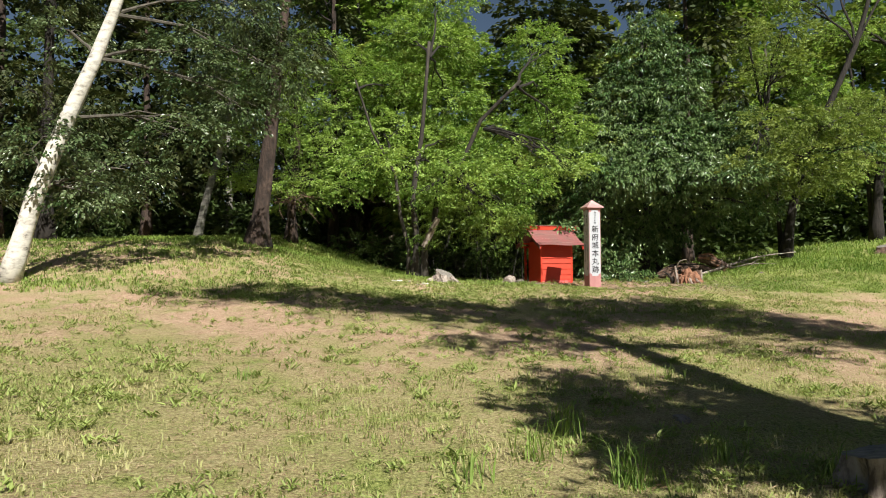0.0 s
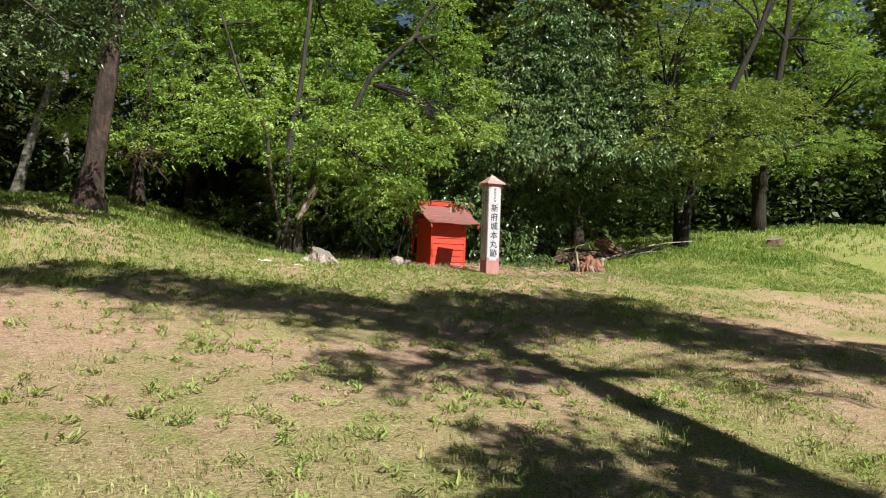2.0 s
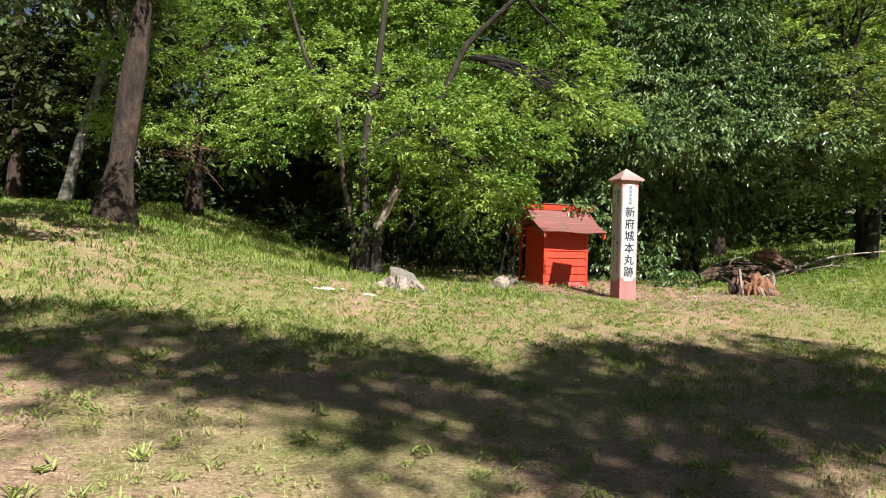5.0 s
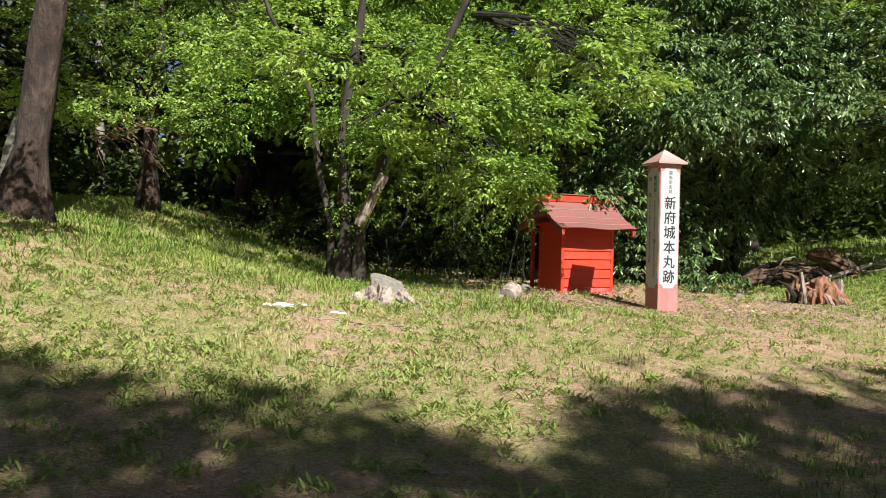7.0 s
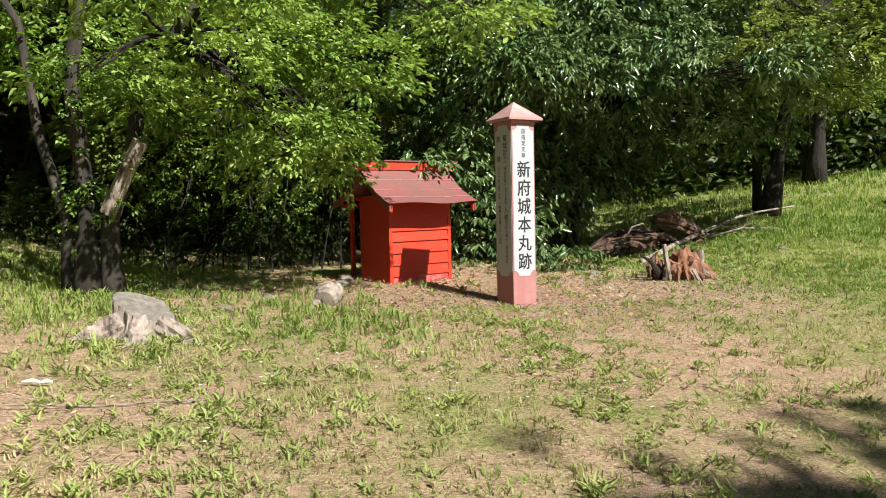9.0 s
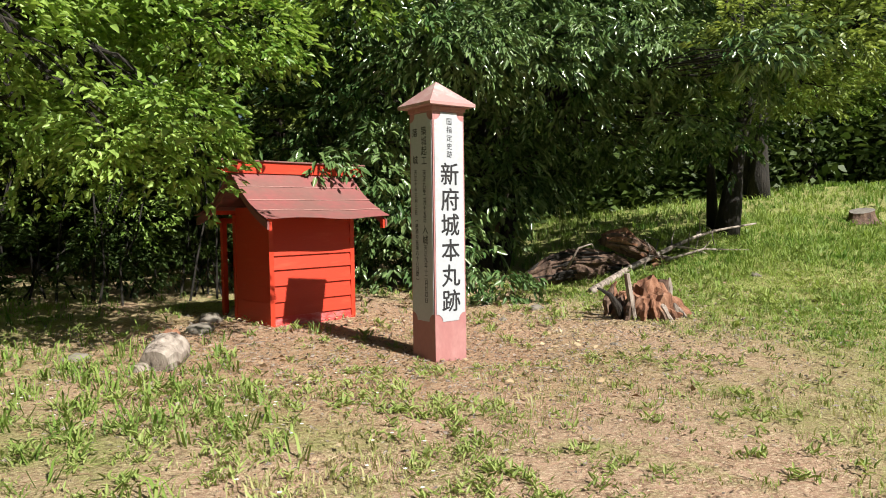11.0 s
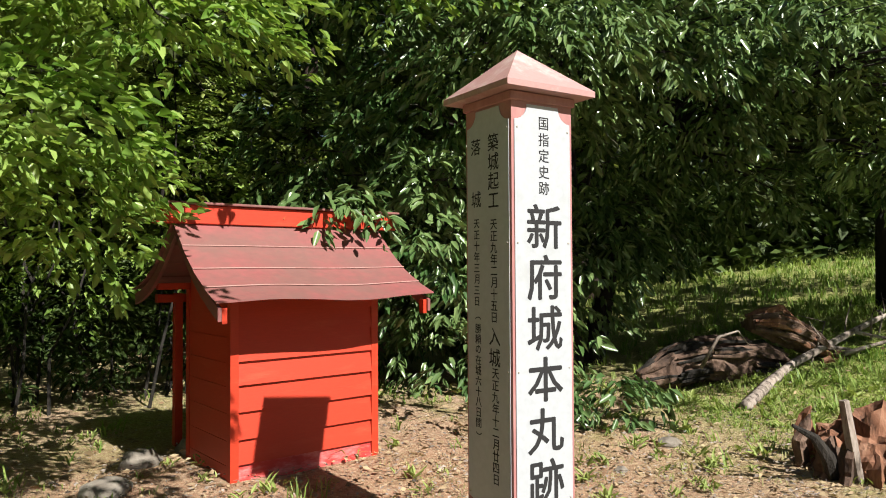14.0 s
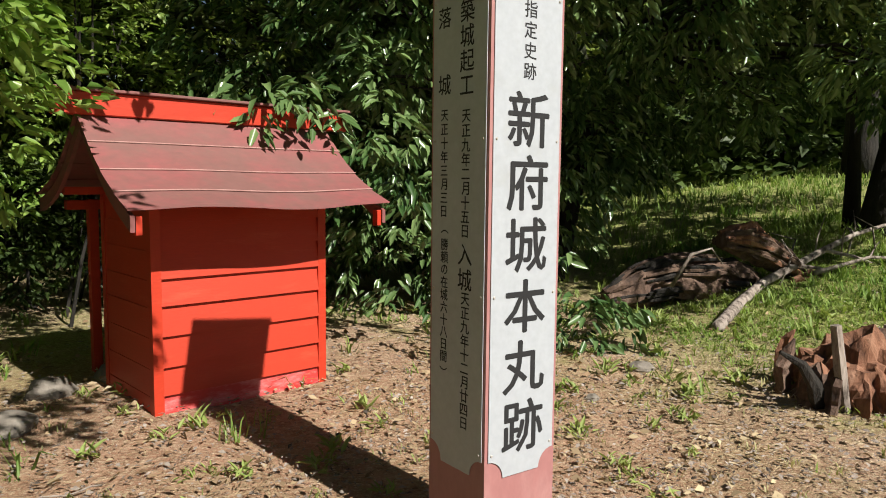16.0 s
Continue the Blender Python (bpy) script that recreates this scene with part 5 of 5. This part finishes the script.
    part("splinter", Geo().tube([(-0.27, -0.24, 0.06), (-0.31, -0.22, 0.34), (-0.34, -0.20, 0.60)], [0.04, 0.042, 0.034], 5, 0.15), M_PALEWOOD, st, "pale upright splinter")
    part("splinter", Geo().tube([(0.46, 0.15, 0.02), (0.48, 0.17, 0.28), (0.50, 0.18, 0.46)], [0.10, 0.085, 0.07], 9, 0.4), M_ROTDARK, st)
    part("splinter", Geo().tube([(0.57, 0.12, 0.16), (0.58, 0.13, 0.36), (0.58, 0.14, 0.48)], [0.03, 0.04, 0.02], 6, 0.3), M_PALEWOOD, st)
    part("root", Geo().tube([(-0.34, -0.1, 0.06), (-0.45, -0.16, 0.22), (-0.56, -0.16, 0.36), (-0.70, -0.12, 0.44)], [0.06, 0.045, 0.03, 0.012], 7, 0.2), M_DARKBARK, st, "dark curling dead root")
    # rotting log pile
    def fibrous(root, axis, radius, n, mats, seed):
        """A decayed log as a bundle of split fibres round its axis."""
        random.seed(seed)
        part("heartwood", Geo().tube(fine_path(axis), fine_radii([r * 0.8 for r in radius]), 18, 0.4), M_ROTDARK, root)
        for k in range(n):
            a = random.uniform(-0.6, 3.7)
            i0 = random.randrange(0, len(axis) - 1)
            i1 = min(len(axis) - 1, i0 + random.choice((1, 1, 2)))
            pts, rr = [], []
            for t in (0.0, 0.35, 0.7, 1.0):
                f = i0 + (i1 - i0) * t
                j = min(int(f), len(axis) - 2)
                c = Vector(axis[j]).lerp(Vector(axis[j + 1]), f - j)
                R = (radius[j] + (radius[j + 1] - radius[j]) * (f - j)) * random.uniform(0.8, 1.02)
                pts.append(c + Vector((random.uniform(-0.02, 0.02), -math.cos(a) * R, math.sin(a) * R)))
                rr.append(random.uniform(0.02, 0.045) * (0.4 if t in (0.0, 1.0) else 1.0))
            part("fibre", Geo().tube(pts, rr, 6, 0.5), random.choice(mats), root)
    x, y = 8.2, 25.0
    log = thing("rotten_log", "dark rotting log lying at the edge of the bushes", "log", (x, y, gz(x, y)))
    fibrous(log, [(-0.75, 0.05, 0.10), (-0.4, 0.04, 0.20), (0.0, 0.02, 0.26), (0.6, 0.03, 0.26), (1.1, 0.03, 0.2)], [0.10, 0.23, 0.28, 0.25, 0.18], 48, (M_ROTDARK, M_DARKBARK, M_ROTDARK), 61)
    x, y = 9.3, 24.95
    log = thing("rotten_log", "split reddish rotten log with a broken raised end", "log", (x, y, gz(x, y)))
    fibrous(log, [(-0.48, 0.0, 0.50), (-0.15, -0.02, 0.48), (0.25, -0.05, 0.30), (0.65, -0.1, 0.10)], [0.11, 0.20, 0.18, 0.07], 46, (M_ROTDARK, M_ROTWOOD, M_ROTDARK), 62)
    part("broken_end", Geo().tube(fine_path([(-0.30, 0.0, 0.46), (-0.22, -0.02, 0.60), (-0.08, -0.02, 0.66), (0.10, -0.04, 0.52)]), fine_radii([0.10, 0.10, 0.08, 0.04]), 18, 0.55), M_ROTWOOD, log)
    part("loose_bark", Geo().tube(fine_path([(0.3, -0.25, 0.06), (0.52, -0.28, 0.09), (0.75, -0.3, 0.06)]), fine_radii([0.04, 0.09, 0.02]), 12, 0.5), M_ROTWOOD, log)
    # fallen boughs
    def bough(label, pts, r, twigs):
        p0 = pts[0]
        b = thing("fallen_branch", label, "branch", on(p0[0], p0[1]))
        o = Vector(on(p0[0], p0[1]))
        P = [Vector((px, py, gz(px, py) + dz)) - o for px, py, dz in pts]
        part("bough", Geo().tube(P, [r * (1 - 0.75 * i / (len(P) - 1)) for i in range(len(P))], 8, 0.15), M_PALEWOOD, b, smooth=True)
        for i, (dx, dy, dz) in twigs:
            q = P[i]
            part("twig", Geo().tube([q, q + Vector((dx, dy, dz)) * 0.5 + Vector((0, 0, 0.03)), q + Vector((dx, dy, dz))], [r * 0.4, r * 0.3, r * 0.12], 5), M_PALEWOOD, b)
    bough("long bleached fallen branch propped on the grass", [(7.9, 23.95, 0.03), (8.6, 24.42, 0.06), (9.2, 24.70, 0.11), (9.7, 24.76, 0.16), (10.2, 24.85, 0.20), (10.8, 24.96, 0.24), (11.4, 25.05, 0.26), (12.3, 25.12, 0.30)], 0.062,
          [(3, (0.5, -0.2, -0.12)), (3, (0.3, 0.5, 0.1)), (4, (0.6, -0.35, -0.2)), (5, (0.3, 0.35, 0.05))])
    bough("thin bleached fallen branch beside the log", [(9.8, 24.6, 0.08), (10.5, 24.5, 0.12), (11.2, 24.2, 0.05)], 0.03, [(1, (0.4, 0.2, 0.15))])
    bough("thin dead branch arching over the log", [(7.9, 24.6, 0.3), (8.05, 24.5, 0.62), (8.25, 24.45, 0.66), (8.35, 24.4, 0.5)], 0.022, [])
    for k in range(7):
        px, py = 9.4 + 0.3 * k + random.uniform(-0.1, 0.1), 25.0 + random.uniform(-0.3, 0.3)
        bough("dry upright stalk in the brush heap", [(px, py, -0.02), (px + random.uniform(-0.1, 0.2), py, 0.3), (px + random.uniform(-0.2, 0.5), py + random.uniform(-0.2, 0.2), random.uniform(0.35, 0.6))], 0.014, [])
    lump("tree_stump", "weathered cut stump with a splintered grey top", "stump", (2.92, 4.25), (0.60, 0.50, 0.30), M_PALEWOOD, 7.7, (0.12, -0.12), flare=0.15, rough=0.3, sides=40)
    log = thing("short_log", "short pale split log lying aslant in the grass", "log", on(1.95, 21.55))
    part("wood", Geo().tube(fine_path([(-0.06, -0.24, 0.05), (0.0, -0.10, 0.08), (0.08, 0.10, 0.11), (0.13, 0.24, 0.11)]), fine_radii([0.13, 0.155, 0.16, 0.12]), 24, 0.16), M_PALEWOOD, log)
    part("broken_end", Geo().tube(fine_path([(0.04, 0.16, 0.18), (0.10, 0.25, 0.18), (0.16, 0.32, 0.13)]), fine_radii([0.05, 0.09, 0.03]), 14, 0.5), M_ROTWOOD, log)
    part("side_stub", Geo().tube(fine_path([(-0.12, -0.16, 0.03), (-0.22, -0.26, 0.03)]), fine_radii([0.08, 0.05]), 12, 0.3), M_PALEWOOD, log)
    lump("tree_stump", "small dark stump in the far grass", "stump", (15.6, 25.5), (0.5, 0.45, 0.28), M_ROTDARK, 5.2, (0.2, 0.1), flare=0.5)
    for i, (x, y, s) in enumerate([(1.28, 21.95, (0.26, 0.2, 0.12)), (2.0, 22.9, (0.22, 0.18, 0.12)), (0.75, 21.2, (0.22, 0.16, 0.1)), (6.6, 23.3, (0.2, 0.16, 0.12)), (2.55, 23.9, (0.3, 0.22, 0.2)), (2.4, 23.3, (0.34, 0.3, 0.14)),
                                   (2.1, 5.8, (0.2, 0.14, 0.08)), (2.9, 24.2, (0.3, 0.2, 0.18)), (6.3, 21.2, (0.1, 0.08, 0.06)), (5.9, 22.9, (0.12, 0.1, 0.07)), (10.2, 23.1, (0.2, 0.15, 0.1))]):
        stone(x, y, s, i + 1)
    # pale wood chips and straws lying about
    for k in range(8):
        x, y = -0.75 + random.uniform(-0.55, 0.55), 17.9 + random.uniform(-0.2, 0.25)
        a, l = random.uniform(-40, 40), random.uniform(0.08, 0.26)
        ob = part("wood_chip", Geo().tube([(-l / 2, 0, 0), (0, 0.01, 0.008), (l / 2, 0, 0)], [0.004, 0.013, 0.006], 6, 0.3), M_FLOWER, None)
        ob.matrix_world = pose(x, y, gz(x, y) + 0.035, random.uniform(-8, 8), random.uniform(-5, 5), a)
        tagged(ob, "pale split wood chip lying on the grass", "wood chip", "chips near the stump")
    for k, (x, y, a, l) in enumerate([(0.0, 17.3, 0, 1.3), (5.2, 20.6, -20, 0.3), (4.6, 20.9, 5, 0.3), (-2.6, 16.9, -25, 0.5), (0.6, 13.4, 0, 0.35), (1.0, 12.9, 25, 0.4), (-0.2, 15.4, -15, 0.5), (2.8, 22.3, 20, 0.3)]):
        c, s = math.cos(radians(a)), math.sin(radians(a))
        pts = [(x + c * l * (t - 0.5), y + s * l * (t - 0.5), gz(x + c * l * (t - 0.5), y + s * l * (t - 0.5)) + 0.03 + 0.01 * math.sin(9 * t)) for t in np.linspace(0, 1, 7)]
        ob = new("fallen_twig", Geo().tube(pts, [0.0045] * 7, 5).mesh("fallen_twig", M_PALEWOOD))
        tagged(ob, "thin straw-coloured twig lying on the ground", "twig", "twigs on the ground")


# ---------------------------------------------------------------- the timber hall half hidden by leaves
def build_hall():
    x, y, turn = -2.8, 35.0, 12.0
    hall = thing("timber_hall", "weathered grey timber hall with a low brown roof behind the trees", "building", (x, y, gz(x, y)), turn)
    for i in range(14):
        part("wall_plank", Geo().box((-2.1 + 0.3 * i, -0.02 if i % 2 else 0.0, 0.6), (-1.81 + 0.3 * i, 0.05, 3.2), 0.006), M_OLDWOOD, hall)
    part("wall", Geo().box((-2.1, 0.052, 0.3), (2.1, 3.2, 3.2)), M_OLDWOOD, hall)
    part("veranda", Geo().box((-2.6, -0.7, 0.75), (2.6, -0.03, 0.87), 0.01), M_OLDWOOD, hall)
    for k in range(6):
        part("veranda_post", Geo().box((-2.5 + k, -0.65, -0.3), (-2.38 + k, -0.53, 0.748), 0.01), M_OLDWOOD, hall)
    for sy, ye in ((-1, -1.3), (1, 4.5)):
        g = Geo()
        yr, n = 1.6, 8
        top = []
        for i in range(n + 1):
            t = i / n
            top.append((yr + (ye - yr) * t, 5.4 - 2.3 * t - 0.35 * math.sin(math.pi * t)))
        v = [(-3.2, a, b) for a, b in top] + [(3.2, a, b) for a, b in top] + [(-3.2, a, b - 0.12) for a, b in top] + [(3.2, a, b - 0.12) for a, b in top]
        m = n + 1
        f = []
        for i in range(n):
            f += [(i, i + 1, m + i + 1, m + i), (2 * m + i, 3 * m + i, 3 * m + i + 1, 2 * m + i + 1), (i, 2 * m + i, 2 * m + i + 1, i + 1), (m + i, m + i + 1, 3 * m + i + 1, 3 * m + i)]
        f += [(n, 2 * m + n, 3 * m + n, m + n)]
        part("roof", g.add(v, f), M_OLDROOF, hall)
    part("ridge", Geo().box((-3.3, 1.42, 5.38), (3.3, 1.78, 5.66), 0.03), M_OLDROOF, hall)


# ---------------------------------------------------------------- grass and weeds
def build_grass():
    def lawn(x, y):
        p = patch_noise(x, y, 0.42, 1.0) + 0.6 * patch_noise(x, y, 1.7, 4.0)
        worn = np.exp(-((x + 1.5) / 4.0) ** 2 - ((y - 10) / 4.5) ** 2) * 0.7 + np.exp(-((x - 3.8) / 2.6) ** 2 - ((y - 21.9) / 1.9) ** 2) * 0.95 + np.exp(-((x - 6.5) / 1.5) ** 2 - ((y - 23.0) / 1.3) ** 2) * 0.3
        return np.clip(0.50 + 1.1 * p - worn + 0.35 * sig((7.5 - y) / 0.8), 0.05, 1)
    grass("lawn_grass", "short patchy lawn grass, green and straw-coloured", 260000, (-7, 8), (1.5, 13), (0.02, 0.07), M_GRASS, lawn)
    grass("lawn_grass", "short patchy lawn grass on the terrace", 260000, (-9, 13), (13, 23.5), (0.025, 0.085), M_GRASS, lawn)
    def bank(x, y):
        edge = sig((y - 19.6 + 0.05 * x) / 0.5) * (x < 2.6) * (1 - 0.93 * sig((x + 0.4) / 0.5) * sig((y - 21.6) / 0.5)) + (0.10 + 0.90 * sig((x - 9.0) / 0.6)) * sig((x - 5.2) / 0.6) * sig((y - 22.6) / 0.5)
        return np.clip(edge * (0.75 + 0.5 * patch_noise(x, y, 0.8, 2.0)), 0, 1)
    grass("tall_grass", "lush taller grass at the foot of the trees", 190000, (-13, 16), (18, 27.5), (0.06, 0.20), M_LUSH, bank, 0.009, (0.5, 1.35))
    def leftbank(x, y):
        return np.clip(0.55 + 0.8 * patch_noise(x, y, 0.6, 7.0), 0, 1)
    grass("bank_grass", "lush grass on the bank under the birches", 70000, (-14, -3), (13, 21), (0.04, 0.14), M_LUSH, leftbank, 0.009, (0.5, 1.3))
    grass("far_grass", "sunlit grass beyond the trees", 40000, (8, 26), (23, 38), (0.08, 0.25), M_LUSH, lambda x, y: np.clip(0.25 + 0.6 * sig((y - 27.5) / 0.6) + 0.5 * patch_noise(x, y, 0.5, 8.0) + 0.4 * (x > 11.5), 0, 1), 0.014)
    grass("far_grass", "grass glimpsed between the trunks", 18000, (-16, -3), (21, 36), (0.08, 0.22), M_LUSH, lambda x, y: 0.8 + 0 * x, 0.014)
    grass("lawn_grass", "bright green lawn grass beside the brush heap", 90000, (7.3, 16), (18.5, 25), (0.03, 0.10), M_LUSH, lambda x, y: np.clip(sig((x - 7.9 - 0.3 * (21 - y)) / 0.3) * (0.8 + 0.5 * patch_noise(x, y, 0.9, 3.0)), 0, 1), 0.008, (0.5, 1.3))
    # broad-leaved weeds: rosettes
    def rosettes(name, label, n, xr, yr, size, keep):
        cx, cy = rng.uniform(*xr, n), rng.uniform(*yr, n)
        ok = rng.random(n) < keep(cx, cy)
        cx, cy = cx[ok], cy[ok]
        k = 15
        a = rng.uniform(0, 2 * np.pi, (len(cx), k))
        el = rng.uniform(0.2, 1.8, (len(cx), k))
        D = np.stack([np.cos(a), np.sin(a), el], -1).reshape(-1, 3)
        s = np.repeat(rng.uniform(*size, len(cx)), k) * rng.uniform(0.6, 1.2, len(cx) * k)
        P = np.stack([np.repeat(cx, k) + rng.normal(0, 0.035, len(s)), np.repeat(cy, k) + rng.normal(0, 0.035, len(s)), np.repeat(ground_z(cx, cy), k) + rng.uniform(0, 0.04, len(s))], 1)
        N = np.tile([0, 0, 1.0], (len(P), 1)) + rng.normal(0, 0.2, P.shape)
        v, q = leaf_arrays(P, D, N, s, s * 0.27)
        tagged(new(name, fast_mesh(name, v, q, M_WEED)), label, "weed", kind="stuff")
    rosettes("weeds", "low broad-leaved weeds in the lawn", 4200, (-6, 8), (2, 22.5), (0.035, 0.085), lambda x, y: np.clip(0.4 + 1.1 * patch_noise(x, y, 0.5, 9.0), 0.03, 1))
    rosettes("weeds", "bright leafy weed clumps on the terrace", 5200, (-4, 6.5), (13, 21), (0.028, 0.07), lambda x, y: np.clip(0.35 + 1.3 * patch_noise(x, y, 0.7, 12.0) + 0.3 * sig((1.2 - x) / 0.6) - 0.25 * sig((x - 4) / 0.6), 0.02, 1))
    rosettes("weeds", "leafy weed clumps in the trodden lawn", 4200, (-5, 6), (3, 13), (0.025, 0.065), lambda x, y: np.clip(0.15 + 1.2 * patch_noise(x, y, 0.6, 13.0), 0.02, 1))
    rosettes("weeds", "leafy weeds along the foot of the trees", 1400, (-10, 12), (19.5, 26), (0.05, 0.11), lambda x, y: np.clip(sig((y - 22.0) / 0.6) * (0.25 + 0.75 * ((x < -0.5) | (x > 5.5))), 0, 1))
    # long grass tufts
    for x, y, n, h in [(1.0, 5.1, 55, 0.34), (0.75, 4.55, 50, 0.3), (1.25, 4.1, 60, 0.32), (-1.75, 6.6, 26, 0.16), (2.55, 7.6, 30, 0.2), (2.6, 4.4, 40, 0.3), (0.3, 4.1, 30, 0.22), (-2.9, 13.9, 24, 0.16), (1.7, 21.9, 30, 0.3), (3.6, 22.9, 20, 0.18), (-1.6, 19.9, 50, 0.34), (-0.9, 20.1, 40, 0.3), (2.0, 4.7, 40, 0.26)]:
        a = rng.uniform(0, 2 * np.pi, n)
        lean = np.stack([np.cos(a), np.sin(a), 0 * a], 1)
        px, py = x + rng.normal(0, 0.07, n), y + rng.normal(0, 0.07, n)
        v, q, t = blade_arrays(np.stack([px, py, ground_z(px, py) - 0.01], 1), h * rng.uniform(0.5, 1.2, n), np.full(n, 0.010), lean, rng.uniform(0.2, 0.9, n))
        tagged(new("grass_tuft", mixed_mesh("grass_tuft", v, q, t, M_LUSH)), "tuft of long arching grass blades", "grass", "tufts of long grass", "stuff")
    n = 60000
    x, y = rng.uniform(-6, 8, n), rng.uniform(2, 22.5, n)
    a = rng.uniform(0, 2 * np.pi, n)
    L = rng.uniform(0.03, 0.11, n)
    D = np.stack([np.cos(a), np.sin(a), rng.normal(0, 0.12, n)], 1)
    v, q = leaf_arrays(np.stack([x, y, ground_z(x, y) + 0.03], 1), D, np.tile([0, 0, 1.0], (n, 1)) + rng.normal(0, 0.3, D.shape), L, np.full(n, 0.006), "diamond")
    tagged(new("straw", fast_mesh("straw", v, q, M_DRY)), "dry straw and thatch lying over the lawn", "straw", kind="stuff")
    # fallen leaves
    def litter(x, y):
        return np.clip(1.0 * np.exp(-((x - 5.0) / 3.6) ** 2 - ((y - 23.2) / 2.4) ** 2) + 0.04, 0, 1)
    n = 34000
    x, y = rng.uniform(-3, 11, n), rng.uniform(15, 28, n)
    ok = rng.random(n) < litter(x, y)
    x, y = x[ok], y[ok]
    a = rng.uniform(0, 2 * np.pi, len(x))
    D = np.stack([np.cos(a), np.sin(a), rng.normal(0, 0.15, len(x))], 1)
    L = rng.uniform(0.015, 0.07, len(x)) * rng.choice([0.6, 1.0, 1.2], len(x))
    v, q = leaf_arrays(np.stack([x, y, ground_z(x, y) + 0.025], 1), D, np.tile([0, 0, 1.0], (len(x), 1)) + rng.normal(0, 0.6, D.shape), L, L * rng.uniform(0.25, 0.7, len(x)), "diamond")
    tagged(new("leaf_litter", fast_mesh("leaf_litter", v, q, M_DRY)), "dry brown fallen leaves on the soil", "leaves", kind="stuff")
    n = 15000
    x, y = rng.normal(5.0, 2.4, n), rng.normal(21.8, 1.6, n)
    a = rng.uniform(0, 2 * np.pi, n)
    D = np.stack([np.cos(a), np.sin(a), rng.normal(0, 0.2, n)], 1)
    L = rng.uniform(0.012, 0.05, n)
    v, q = leaf_arrays(np.stack([x, y, ground_z(x, y) + 0.028], 1), D, np.tile([0, 0, 1.0], (n, 1)) + rng.normal(0, 0.5, D.shape), L, L * rng.uniform(0.2, 0.6, n), "diamond")
    tagged(new("wood_flakes", fast_mesh("wood_flakes", v, q, M_PALEWOOD)), "dry flakes of wood and bark scattered on the soil", "wood flakes", kind="stuff")
    # clover heads
    n = 130
    x, y = rng.uniform(-2.5, 3.5, n), rng.uniform(16.5, 21.0, n)
    a = np.repeat(rng.uniform(0, 6.28, n), 5) + np.tile(np.arange(5) * 1.257, n)
    P = np.repeat(np.stack([x, y, ground_z(x, y) + rng.uniform(0.04, 0.09, n)], 1), 5, 0)
    D = np.stack([np.cos(a), np.sin(a), 0.5 + 0 * a], 1)
    v, q = leaf_arrays(P, D, np.tile([0, 0, 1.0], (len(P), 1)), np.full(len(P), 0.016), np.full(len(P), 0.014), "diamond")
    tagged(new("white_flowers", fast_mesh("white_flowers", v, q, M_FLOWER)), "small white clover heads in the grass", "flowers", kind="stuff")


build_post()
build_shrine()
random.seed(5)
build_ground_things()
build_hall()
build_grass()
